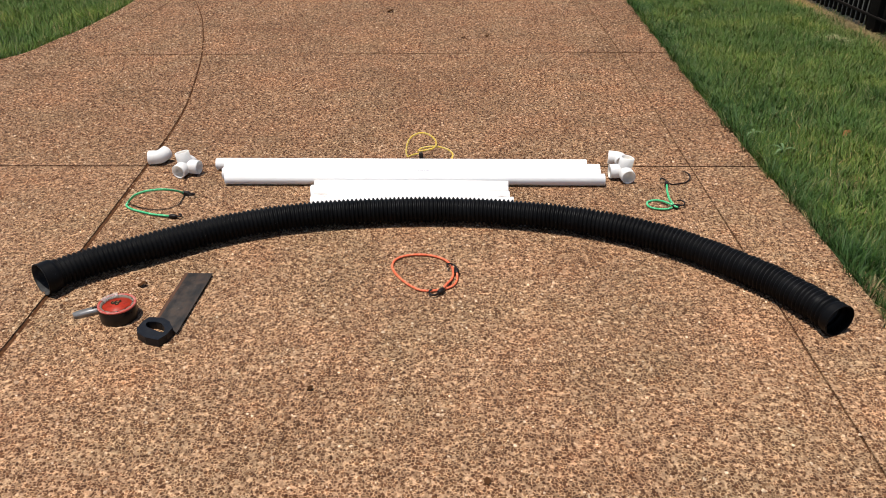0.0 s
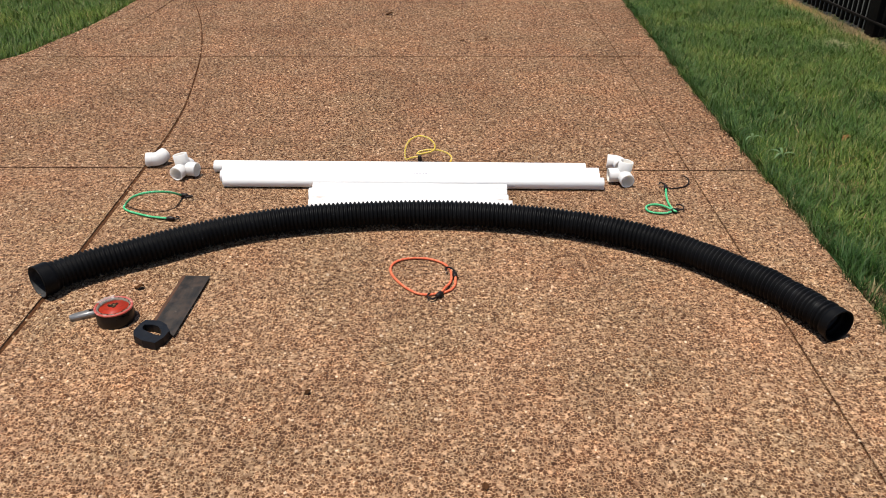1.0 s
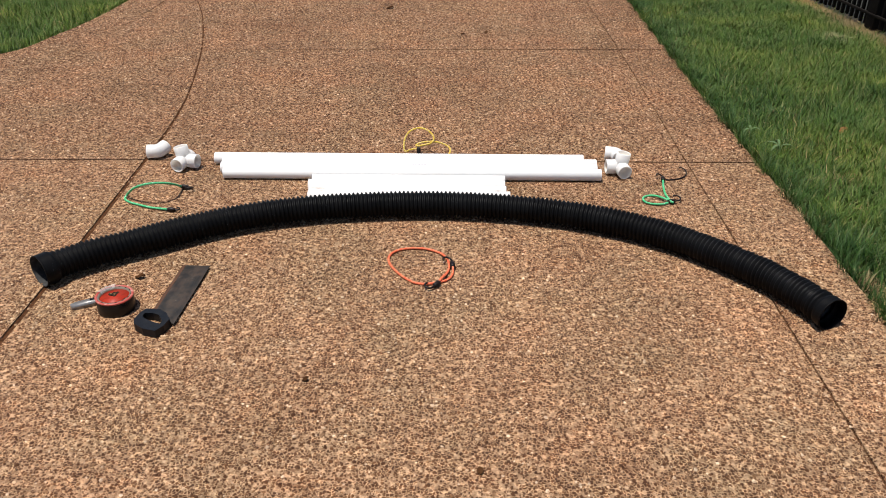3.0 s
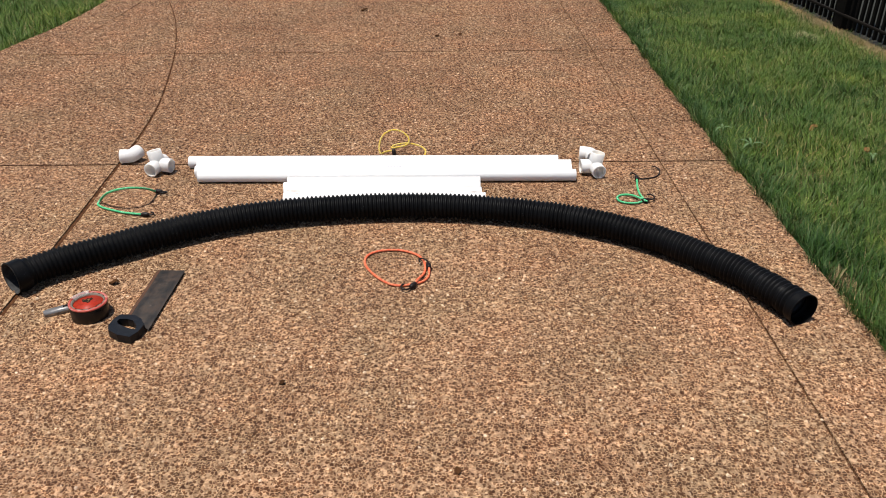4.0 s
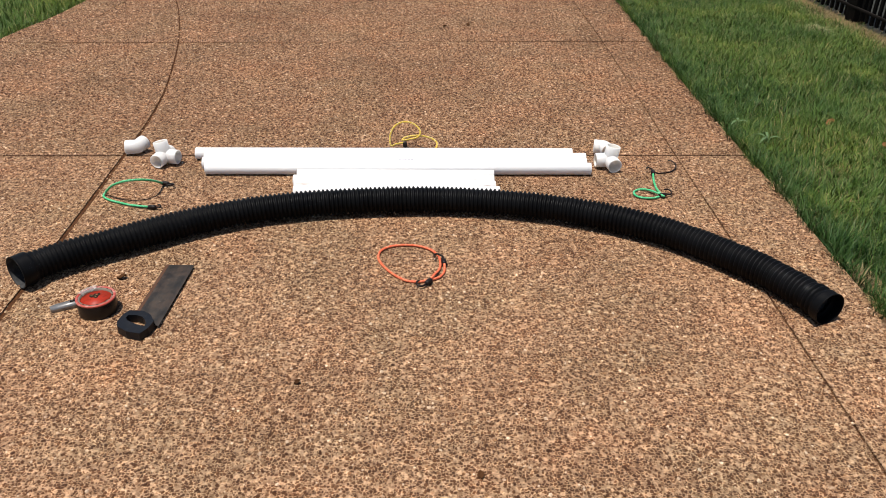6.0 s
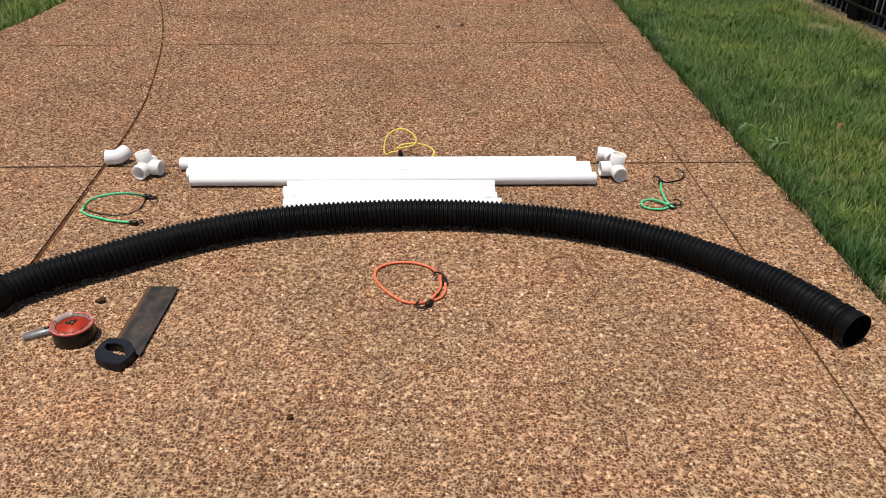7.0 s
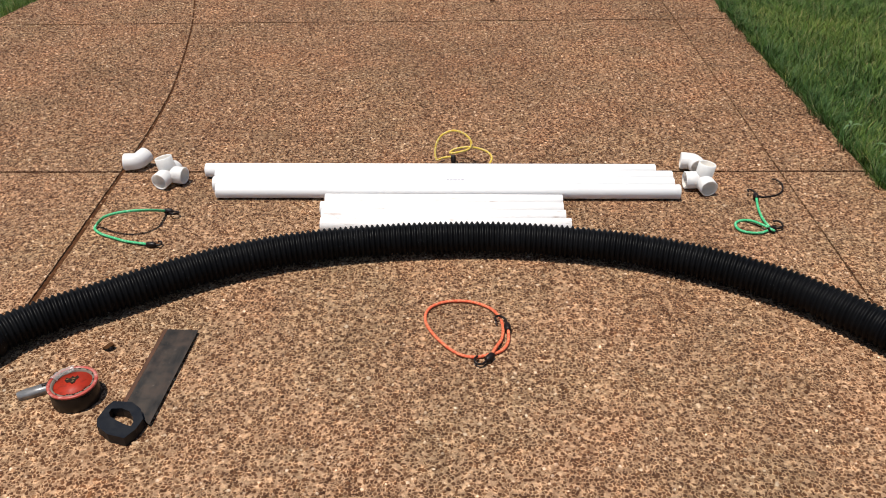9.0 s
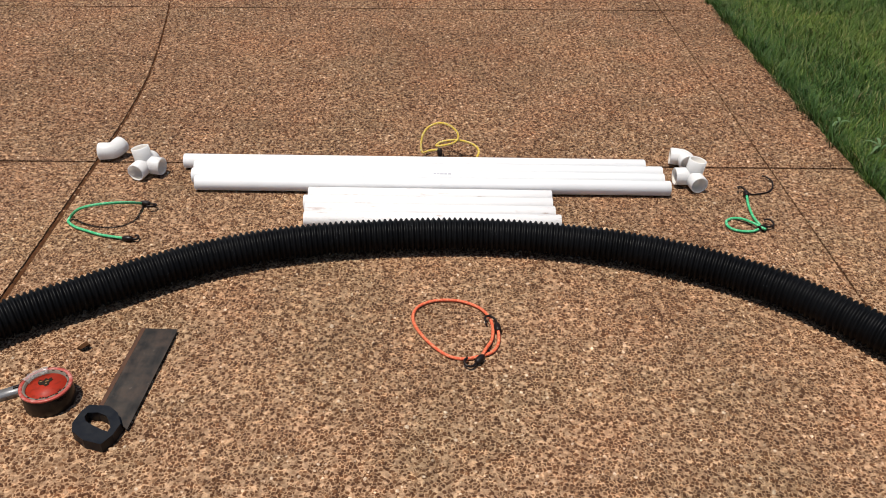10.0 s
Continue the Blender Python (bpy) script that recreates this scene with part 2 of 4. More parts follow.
# lighter than the fittings, to add the glow of light through their walls
PVC_IN = make_pvc("lit_cream_pvc_socket", (0.93, 0.89, 0.82), 0.5)
INK = make_plastic("grey_print", (0.42, 0.42, 0.45), 0.5)
HANDLE = make_plastic("dark_slate_plastic", (0.0055, 0.0062, 0.0085), 0.45, dust=((0.03, 0.028, 0.026), 0.3), spec=0.25)
STEEL, RUST = make_blade_steel(), make_plastic("brown_rust", (0.105, 0.050, 0.030), 0.7, mottle=0.6, dust=((0.035, 0.022, 0.016), 0.8), spec=0.2)
TAPE = make_plastic("black_tape", (0.008, 0.006, 0.0055), 0.35, dust=((0.05, 0.03, 0.025), 0.2), spec=0.3)
RED = make_plastic("red_label", (0.36, 0.026, 0.010), 0.5, mottle=0.4, dust=((0.05, 0.008, 0.004), 0.9), spec=0.2)
RIM = make_plastic("red_rim", (0.46, 0.075, 0.055), 0.4, mottle=0.5, dust=((0.60, 0.42, 0.36), 0.95), spec=0.3)
CORE = make_plastic("grey_card_ring", (0.19, 0.145, 0.11), 0.6, mottle=0.5, dust=((0.08, 0.06, 0.05), 0.6))
GOLD = make_plastic("tan_print", (0.26, 0.15, 0.06), 0.6, spec=0.15)
MARK = make_plastic("dark_print", (0.018, 0.010, 0.005), 0.6, spec=0.15)
ALU = material("scratched_aluminium", 0.45, 0.5, (0.42, 0.43, 0.45))
_n = Nodes(ALU)
_n.finish(_n.mix(_n.noise(60, 5, 0.7), (0.15, 0.145, 0.145), (0.30, 0.29, 0.285)), _n.ramp(_n.noise(90, 4), [(0.3, 0.28), (0.7, 0.55)]), _n.bump(_n.noise(400, 3), 0.15, 0.0006))
WRAP = material("clear_wrap", 0.25, 0.0, (0.50, 0.47, 0.45))
WRAP.node_tree.nodes["Principled BSDF"].inputs["Alpha"].default_value = 0.22
GREEN = make_braid("green_braid", (0.030, 0.36, 0.135), (0.26, 0.58, 0.36), 0.66)
ORANGE = make_braid("orange_braid", (0.60, 0.085, 0.030), (0.66, 0.24, 0.11), 0.58)
YELLOW = make_braid("yellow_braid", (0.56, 0.38, 0.035), (0.70, 0.62, 0.34), 0.66)
HOOK = make_plastic("black_vinyl", (0.011, 0.0065, 0.0055), 0.42, spec=0.22)
WEED = make_plastic("weed_leaf", (0.100, 0.165, 0.065), 0.5, mottle=0.3, spec=0.25)
TAN_LEAF = make_wood("tan_leaf", (0.14, 0.062, 0.022), (0.27, 0.135, 0.055))
LEAF = make_wood("dead_leaf", (0.028, 0.012, 0.005), (0.080, 0.034, 0.013))
FENCE = make_wood("blackish_fence_paint", (0.005, 0.0040, 0.0034), (0.015, 0.012, 0.0095))


# ---- mesh helpers ----
def part(name, bm, mat, parent=None, label="", smooth=True, kind=""):
    """Links a bmesh as one mesh object, under a thing or a part."""
    bmesh.ops.recalc_face_normals(bm, faces=bm.faces)
    me = bpy.data.meshes.new(name)
    bm.to_mesh(me)
    bm.free()
    me.materials.append(mat)
    for p in me.polygons:
        p.use_smooth = smooth
    ob = new(name, me)
    if parent:
        ob.parent = parent
    return tagged(ob, label, kind=kind)


def thing(name, place, label, category, group="", kind=""):
    e = new(name)
    e.empty_display_size = 0.05
    e.matrix_world = place if isinstance(place, Matrix) else Matrix.Translation(place)
    return tagged(e, label, category, group, kind)


def arrays(name, verts, faces, mat, parent=None, label="", kind="", smooth=True):
    """A large mesh from whole arrays."""
    me = bpy.data.meshes.new(name)
    me.from_pydata(verts, [], faces)
    me.materials.append(mat)
    me.polygons.foreach_set("use_smooth", [smooth] * len(me.polygons))
    ob = new(name, me)
    if parent:
        ob.parent = parent
    return tagged(ob, label, kind=kind)


def spline(points, step=0.004):
    """A smooth line through the points, evenly spaced."""
    p = [Vector(q) for q in points]
    p = [2 * p[0] - p[1], *p, 2 * p[-1] - p[-2]]
    line = []
    for a, b, c, d in zip(p, p[1:], p[2:], p[3:]):
        for k in range(24):
            t = k / 24
            line.append(0.5 * (2 * b + (c - a) * t + (2 * a - 5 * b + 4 * c - d) * t * t + (3 * b - a - 3 * c + d) * t ** 3))
    line.append(p[-2])
    run = [0.0]
    for a, b in zip(line, line[1:]):
        run.append(run[-1] + (b - a).length)
    count = max(2, round(run[-1] / step))
    out, j = [], 0
    for k in range(count + 1):
        s = run[-1] * k / count
        while j < len(run) - 2 and run[j + 1] < s:
            j += 1
        f = (s - run[j]) / max(1e-9, run[j + 1] - run[j])
        out.append(line[j].lerp(line[j + 1], f))
    return out, run[-1]


def sweep(line, radius, sides=10, caps=True, up=None):
    """A round bar along a line; radius is a number or a function of the index."""
    bm = bmesh.new()
    rings = []
    u = Vector(up) if up else None
    for k, p in enumerate(line):
        d = (line[min(k + 1, len(line) - 1)] - line[max(k - 1, 0)]).normalized()
        if u is None:
            u = d.orthogonal()
        u = (u - d * u.dot(d)).normalized()
        v = d.cross(u)
        r = radius(k) if callable(radius) else radius
        rings.append([bm.verts.new(p + (u * math.cos(a) + v * math.sin(a)) * r) for a in (2 * math.pi * i / sides for i in range(sides))])
    for a, b in zip(rings, rings[1:]):
        for i in range(sides):
            bm.faces.new((a[i], a[(i + 1) % sides], b[(i + 1) % sides], b[i]))
    if caps:
        bm.faces.new(rings[0][::-1])
        bm.faces.new(rings[-1])
    return bm


def lathe(profile, sides=40, m=None, closed=True):
    """A turned body about z from (radius, height) pairs."""
    bm = bmesh.new()
    rings = [[bm.verts.new((r * math.cos(a), r * math.sin(a), z)) for a in (2 * math.pi * i / sides for i in range(sides))] for r, z in profile]
    pairs = list(zip(rings, rings[1:])) + ([(rings[-1], rings[0])] if closed else [])
    for a, b in pairs:
        for i in range(sides):
            bm.faces.new((a[i], a[(i + 1) % sides], b[(i + 1) % sides], b[i]))
    if m:
        bm.transform(m)
    return bm


def disc(radius, z, sides=40):
    bm = bmesh.new()
    top = [bm.verts.new((radius * math.cos(a), radius * math.sin(a), z)) for a in (2 * math.pi * i / sides for i in range(sides))]
    low = [bm.verts.new((v.co.x, v.co.y, z - 0.0012)) for v in top]
    bm.faces.new(top)
    bm.faces.new(low[::-1])
    for i in range(sides):
        bm.faces.new((low[i], low[(i + 1) % sides], top[(i + 1) % sides], top[i]))
    return bm


def box(size, m=None, bevel=0.0):
    bm = bmesh.new()
    bmesh.ops.create_cube(bm, size=1, matrix=Matrix.Diagonal((*size, 1)))
    if bevel:
        bmesh.ops.bevel(bm, geom=bm.edges[:], offset=bevel, segments=2, affect="EDGES", profile=0.5)
    if m:
        bm.transform(m)
    return bm


def prism(outline, z0, z1, bevel=0.0, hole=None):
    """A plate of a given outline, with a hole of as many corners where one is given."""
    bm = bmesh.new()

    def ring(pts, z):
        return [bm.verts.new((x, y, z)) for x, y in pts]

    lo, hi = ring(outline, z0), ring(outline, z1)
    n = len(outline)
    for i in range(n):
        bm.faces.new((lo[i], lo[(i + 1) % n], hi[(i + 1) % n], hi[i]))
    if hole:
        lo2, hi2 = ring(hole, z0), ring(hole, z1)
        for i in range(n):
            j = (i + 1) % n
            bm.faces.new((hi[i], hi[j], hi2[j], hi2[i]))
            bm.faces.new((lo[j], lo[i], lo2[i], lo2[j]))
            bm.faces.new((lo2[j], lo2[i], hi2[i], hi2[j]))
    else:
        bm.faces.new(hi)
        bm.faces.new(lo[::-1])
    if bevel:
        edges = [e for e in bm.edges if len(e.link_faces) == 2 and e.calc_face_angle(0) > 0.6]
        bmesh.ops.bevel(bm, geom=edges, offset=bevel, segments=3, affect="EDGES", profile=0.5)
    return bm


def joined(*parts):
    bm = parts[0]
    for other in parts[1:]:
        me = bpy.data.meshes.new("tmp")
        other.to_mesh(me)
        other.free()
        bm.from_mesh(me)
        bpy.data.meshes.remove(me)
    return bm


# ---- plan of the driveway ----
def bend(y, knots):
    """x at y along a smooth edge."""
    ys, xs = [k[0] for k in knots], [k[1] for k in knots]
    y = min(max(y, ys[0]), ys[-1])
    i = max(j for j in range(len(ys) - 1) if ys[j] <= y)
    t = (y - ys[i]) / (ys[i + 1] - ys[i])
    s = [(xs[min(k + 1, len(xs) - 1)] - xs[max(k - 1, 0)]) / (ys[min(k + 1, len(ys) - 1)] - ys[max(k - 1, 0)]) for k in (i, i + 1)]
    h = ys[i + 1] - ys[i]
    return (2 * t ** 3 - 3 * t * t + 1) * xs[i] + (t ** 3 - 2 * t * t + t) * h * s[0] + (3 * t * t - 2 * t ** 3) * xs[i + 1] + (t ** 3 - t * t) * h * s[1]


CURVE = [(-6.0, -1.23), (1.9, -1.232), (2.5, -1.237), (3.2, -1.259), (3.6, -1.277), (4.0, -1.318), (4.6, -1.427), (4.95, -1.505), (5.3, -1.597), (5.75, -1.733), (6.3, -1.94), (7.2, -2.33), (9.0, -3.3)]
RIGHT_JOINT = [(-6.0, 1.12), (1.5, 1.058), (3.3, 1.027), (5.0, 1.010), (6.2, 0.972), (9.0, 0.90)]
RIGHT_EDGE = [(-6.0, 1.42), (1.5, 1.362), (2.2, 1.350), (3.0, 1.338), (3.4, 1.323), (4.2, 1.303), (5.1, 1.297), (6.3, 1.287), (9.0, 1.25)]
LEFT_EDGE = [(-6.0, -7.5), (3.4, -5.5), (4.1, -3.9), (4.45, -3.15), (4.73, -2.632), (5.16, -2.487), (5.6, -2.405), (6.25, -2.369), (9.0, -2.36)]
DIAGONAL = [(4.83, -2.242), (5.2, -2.180), (5.67, -2.127), (6.26, -2.097), (7.0, -2.09)]
MID_CROSS = lambda x: 3.255 + 0.024 * x
FAR_CROSS = lambda x: 4.925 + 0.044 * x


def slab(name, left, right, low, high, parent, gaps):
    """One poured panel between two edges and two cross joints, with eased rims and vertical sides."""
    bm = bmesh.new()
    gl, gr, gb, gt = gaps
    seed = 40.0 * len(bpy.data.meshes)
    rows = 700 if not callable(low) else 160
    grid = []
    for k in range(rows + 1):
        f = k / rows
        row = []
        for i in range(9):
            u = i / 8
            y0 = low(0.0) if callable(low) else low
            y1 = high(0.0) if callable(high) else high
            y = y0 + (y1 - y0) * f
            for _ in range(3):
                ra, rb = (0.0022 * noise.noise((y * 23, seed + q, 0.0)) + 0.0018 * noise.noise((y * 70, seed + q, 5.0)) for q in (0.0, 9.0))
                xl, xr = left(y) + (gl(y) if callable(gl) else gl) + (ra if gl else 0.0), right(y) - (gr(y) if callable(gr) else gr) + (rb if gr else 0.0)
                x = xl + (xr - xl) * u
                a = (low(x) if callable(low) else low) + gb
                b = (high(x) if callable(high) else high) - gt
                y = a + (b - a) * f
            row.append((x, y))
        grid.append(row)
    top = [[bm.verts.new((x, y, 0.0)) for x, y in row] for row in grid]
    for a, b in zip(top, top[1:]):
        for i in range(8):
            bm.faces.new((a[i], a[i + 1], b[i + 1], b[i]))
    rim = top[0] + [r[-1] for r in top[1:]] + top[-1][-2::-1] + [r[0] for r in top[-2:0:-1]]
    lower = rim
    for drop in (0.003, 0.10):
        ring = []
        for v in rim:
            ring.append(bm.verts.new((v.co.x, v.co.y, -drop)))
        for i in range(len(rim)):
            j = (i + 1) % len(rim)
            bm.faces.new((lower[i], lower[j], ring[j], ring[i]))
        lower = ring
    return part(name, bm, AGGREGATE, parent, smooth=False)


def build_ground():
    n, r = 40, 400.0
    bm = bmesh.new()
    bmesh.ops.create_grid(bm, x_segments=n, y_segments=n, size=r)
    bm.transform(Matrix.Translation((0, 0, -0.028)))
    ob = part("ground", bm, LAWN, label="lawn soil with thatch reaching to the horizon", kind="structure", smooth=False)
    tagged(ob, category="ground")
    # dirt packed in the joints
    bm = bmesh.new()
    cells = 60
    lo, hi = [], []
    for k in range(cells + 1):
        y = -5.9 + 14.8 * k / cells
        lo.append(bm.verts.new((bend(y, LEFT_EDGE) + 0.05, y, -0.0055)))
        hi.append(bm.verts.new((bend(y, RIGHT_EDGE) - 0.03, y, -0.0055)))
    for k in range(cells):
        bm.faces.new((lo[k], hi[k], hi[k + 1], lo[k + 1]))
    ob = part("joint_dirt", bm, SOIL, label="dark dirt packed in the driveway joints", kind="structure", smooth=False)
    tagged(ob, category="dirt")
    # added dark sheet that keeps the gaps between pickets as dark as shade
    bm = bmesh.new()
    verts = [bm.verts.new(q) for q in ((3.06, 3.2, -0.02), (24.0, 3.2, -0.02), (24.0, 40.0, -0.02), (-1.5, 40.0, -0.02))]
    bm.faces.new(verts)
    ob = part("mulch_bed", bm, BACK_SHADE, label="dark sheet standing in for shade and growth behind the picket fence", kind="structure", smooth=False)
    tagged(ob, category="ground")


def build_driveway():
    drive = thing("driveway", (0, 0, 0), "brown exposed aggregate concrete driveway with dark joints", "driveway", kind="structure")
    left, curve, rj, edge = (lambda y: bend(y, LEFT_EDGE)), (lambda y: bend(y, CURVE)), (lambda y: bend(y, RIGHT_JOINT)), (lambda y: bend(y, RIGHT_EDGE))
    diag = lambda y: bend(y, DIAGONAL)
    t, q, w = 0.0062, 0.0034, (lambda y: max(0.0016, min(0.0050, 0.0016 + 0.0040 * (y - 5.0))))
    c = lambda y: 0.0092 if y < 2.8 else max(0.0050, 0.0092 - 0.0030 * (y - 2.8))
    for a, b, ga, gb in ((left, curve, 0, c), (curve, rj, c, q), (rj, edge, q, 0)):
        slab("slab", a, b, -5.9, MID_CROSS, drive, (ga, gb, 0, t))
        slab("slab", a, b, MID_CROSS, FAR_CROSS, drive, (ga, gb, t, t))
        if a is left:
            slab("slab", left, diag, FAR_CROSS, 6.9, drive, (0, w, t, 0))
            slab("slab", diag, curve, FAR_CROSS, 6.9, drive, (w, c, t, 0))
        else:
            slab("slab", a, b, FAR_CROSS, 8.9, drive, (ga, gb, t, 0))
    return drive


# ---- fence ----
def build_fence():
    line = lambda y: 2.82 - 0.125 * (y - 5.0)
    turn = math.degrees(math.atan(0.125))
    fence = thing("fence", (line(5.5), 5.5, 0), "blackish brown slim-picket fence at the lawn's edge", "fence")
    base = fence.matrix_world.inverted()

    def at(y, z, off=0.0):
        return base @ pose(line(y) + off, y, z, 0, 0, turn)

    for y in (3.7, 5.53, 7.36):
        part("post", box((0.10, 0.10, 1.30), at(y, 0.62, 0.02), 0.006), FENCE, fence)
    for z in (0.092, 0.62, 1.08):
        part("rail", box((0.016, 4.6, 0.017), at(5.53, z, -0.026), 0.003), FENCE, fence)
    first = None
    y = 3.40
    while y < 7.7:
        if not any(abs(y - q) < 0.068 for q in (3.7, 5.53, 7.36)):
            if first is None:
                first = part("picket", box((0.016, 0.024, 1.22), Matrix.Translation((0, 0, 0.61)), 0.002), FENCE, fence)
                ob = first
            else:
                ob = new("picket", first.data)
                ob.parent = fence
            ob.matrix_basis = at(y, 0.012 + random.uniform(0, 0.012), -0.008) @ pose(0, 0, 0, random.uniform(-0.6, 0.6), 0, random.uniform(-1.5, 1.5))
        y += 0.058
    return fence


# ---- drain pipe ----
def build_drain():
    RO, RI, PITCH = 0.0478, 0.0396, 0.0152
    pts = [(-1.246, 2.226), (-1.205, 2.277), (-1.150, 2.328), (-1.062, 2.392), (-0.760, 2.588), (-0.475, 2.695), (-0.093, 2.745), (0.236, 2.730), (0.532, 2.660), (0.800, 2.518),
           (1.013, 2.312), (1.095, 2.195), (1.137, 2.118), (1.162, 2.060)]
    z = RO + 0.003
    drain = thing("drain_pipe", (0, 2.70, 0), "long black corrugated plastic drain pipe lying in an arc", "pipe")
    line, length = spline([(x, y - 2.70, z) for x, y in pts], PITCH / 6)
    step = length / (len(line) - 1)
    collar = 0.052
    a, b = round(collar / step), len(line) - 1 - round(0.040 / step)
    shape = (0.0, 0.30, 0.92, 1.0, 0.75, 0.15)
    bruised = len(line) * 0.72

    def rib(k):
        """Outer radius: ribs uneven in height, stretched and squeezed in runs, bruised towards one end."""
        turn = (k - a) // 6
        w = shape[(k - a) % 6]
        w *= 1.0 - 0.30 * max(0.0, noise.noise((turn * 0.17, 5.5, 0))) - 0.16 * max(0.0, noise.noise((turn * 1.7, 8.0, 0)))
        worse = max(0.0, (k - bruised) / (len(line) - bruised))
        w *= 1.0 - min(0.55, 1.5 * worse * max(0.0, noise.noise((turn * 0.55, 2.2, 0)) + 0.12))
        return RI + (RO - RI) * w + 0.0012 * noise.noise((k * 0.05, 3.1, 0)) + 0.0024 * max(0.0, (k - len(line) * 0.62) / (len(line) * 0.38))

    def inner(k):
        return rib(k) - 0.0018

    body = line[a:b + 1]
    part("tube", sweep(body, lambda k: rib(k + a), 28, False, (0, 0, 1)), DRAIN_BLACK, drain)
    part("tube_lining", sweep(body, lambda k: inner(k + a), 28, False, (0, 0, 1)), DRAIN_INSIDE, drain)
    for span in (line[:a + 1], line[b:][::-1]):
        n = len(span) - 1
        wide = 1.0 if span[0] is line[0] else 0.965
        prof = lambda k: wide * (0.0535 if k < 2 else (0.0522 if k < n - 4 else (0.0505 if k < n - 2 else 0.0455)))
        outer = sweep(span, lambda k: prof(k), 40, False, (0, 0, 1))
        inside = sweep(span, lambda k: prof(k) - 0.0026, 40, False, (0, 0, 1))
        bm = joined(outer, inside)
        bm.verts.ensure_lookup_table()
        m = len(bm.verts) // 2
        for i in range(40):
            j = (i + 1) % 40
            bm.faces.new((bm.verts[i], bm.verts[j], bm.verts[m + j], bm.verts[m + i]))
        ring = part("collar", bm, DRAIN_BLACK, drain, "smooth end collar")
        # only the left mouth gets the lining with daylight in its colour
        part("collar_lining", sweep(span, lambda k: prof(k) - 0.0031, 40, False, (0, 0, 1)), DRAIN_INSIDE if wide == 1.0 else DRAIN_BLACK, ring, "inside of the collar, greyed at the left mouth as if sunlit")
    return drain


# ---- white pipes and fittings ----
def tube_mesh(length, ro, ri):
    """A hollow pipe along x, with eased ends."""
    h, c = length / 2, 0.0012
    return lathe([(ro - c, -h), (ro, -h + c), (ro, h - c), (ro - c, h), (ri + c * 0.5, h), (ri, h - c), (ri, -h + c), (ri + c * 0.5, -h)], 36, pose(0, 0, 0, 0, 90, 0))


def build_pipe(a, b, label, group, roll=0.0, mat=PVC):
    a, b = Vector((*a, 0.0242)), Vector((*b, 0.0242))
    mid = (a + b) / 2
    ang = math.degrees(math.atan2(b.y - a.y, b.x - a.x))
    ob = part("pvc_pipe", tube_mesh((b - a).length, 0.0241, 0.0203), mat)
    ob.matrix_world = pose(mid.x, mid.y, mid.z, 0, 0, ang) @ pose(0, 0, 0, roll, 0, 0)
    return tagged(ob, label, "pipe", group)


def build_pipes():
    long_label, short_label = "long white plastic plumbing pipe on the driveway", "short white plastic pipe with a scuffed surface"
    # four long ones side by side, then four short ones, touching
    for k, (x0, x1) in enumerate(((-0.880, 0.637), (-0.902, 0.626), (-0.906, 0.630), (-0.953, 0.582))):
        y = 3.057 + 0.0482 * k
        place = (x0, y + 0.0168 * (x0 + 0.88)), (x1, y + 0.0168 * (x1 + 0.88))
        if k == 1:
            printed = build_pipe(*place, "long white plastic pipe with small grey print", "long white pipes", 25)
        else:
            build_pipe(*place, long_label, "long white pipes")
    for k, (x0, x1) in enumerate(((-0.504, 0.262), (-0.508, 0.249), (-0.519, 0.246), (-0.511, 0.248))):
        y = 2.853 + 0.0484 * k
        build_pipe((x0, y - 0.002), (x1, y + 0.008), short_label, "short white pipes", 40 + 57 * k, PVC_WORN)
    # unreadable print on the middle pipe
    for x, w in ((0.014, 0.008), (0.024, 0.009), (0.035, 0.012), (0.049, 0.009), (0.060, 0.011)):
        bm = bmesh.new()
        bm.faces.new([bm.verts.new((x + dx, 0.0245 * math.sin(radians(d)), 0.0245 * math.cos(radians(d)))) for dx, d in ((0, -7), (w, -7), (w, 7), (0, 7))])
        part("print_bar", bm, INK, printed, "faint grey printed bar", smooth=False)


def socket(parent, m, length, name="socket"):
    """A fitting's hub along its own +z: thick rim, cream inside paled for light coming through the wall."""
    ro, ri, c = 0.0288, 0.0243, 0.0014
    part(name, lathe([(ro * 0.97, 0.010), (ro, 0.014), (ro, length - c), (ro - c, length), (ri + c, length), (ri, length - c)], 32, m, False), PVC_FIT, parent)
    part("socket_lining", lathe([(ri, length - c), (ri - 0.0006, length - 0.0285), (0.002, length - 0.0287)], 32, m, False), PVC_IN, parent, "cream inside of the socket, paled for light through its wall")


def toward(d):
    return Vector(d).to_track_quat("Z", "Y").to_matrix().to_4x4()


def build_elbow(place, da, db, label):
    """A right-angle elbow whose two hubs point along da and db."""
    e = thing("pvc_elbow", place, label, "pipe fitting", "plastic elbows")
    da, db = Vector(da).normalized(), Vector(db).normalized()
    r = 0.018
    line = [da * r * (1 - t) ** 2 + db * r * t * t for t in (i / 12 for i in range(13))]
    line = [da * 0.026] + line + [db * 0.026]
    part("bend", sweep(line, 0.0284, 28), PVC_FIT, e)
    for d in (da, db):
        socket(e, Matrix.Translation(d * 0.008) @ toward(d), 0.038)
    return e


def build_corner(place, dirs, label):
    """A three-way corner fitting."""
    e = thing("three_way_fitting", place, label, "pipe fitting", "three-way fittings")
    bm = bmesh.new()
    bmesh.ops.create_uvsphere(bm, u_segments=28, v_segments=18, radius=0.0312)
    part("hub", bm, PVC_FIT, e)
    for d in dirs:
        reach = 0.052 * Vector(d).length
        d = Vector(d).normalized()
        socket(e, Matrix.Translation(d * 0.008) @ toward(d), reach)
    return e


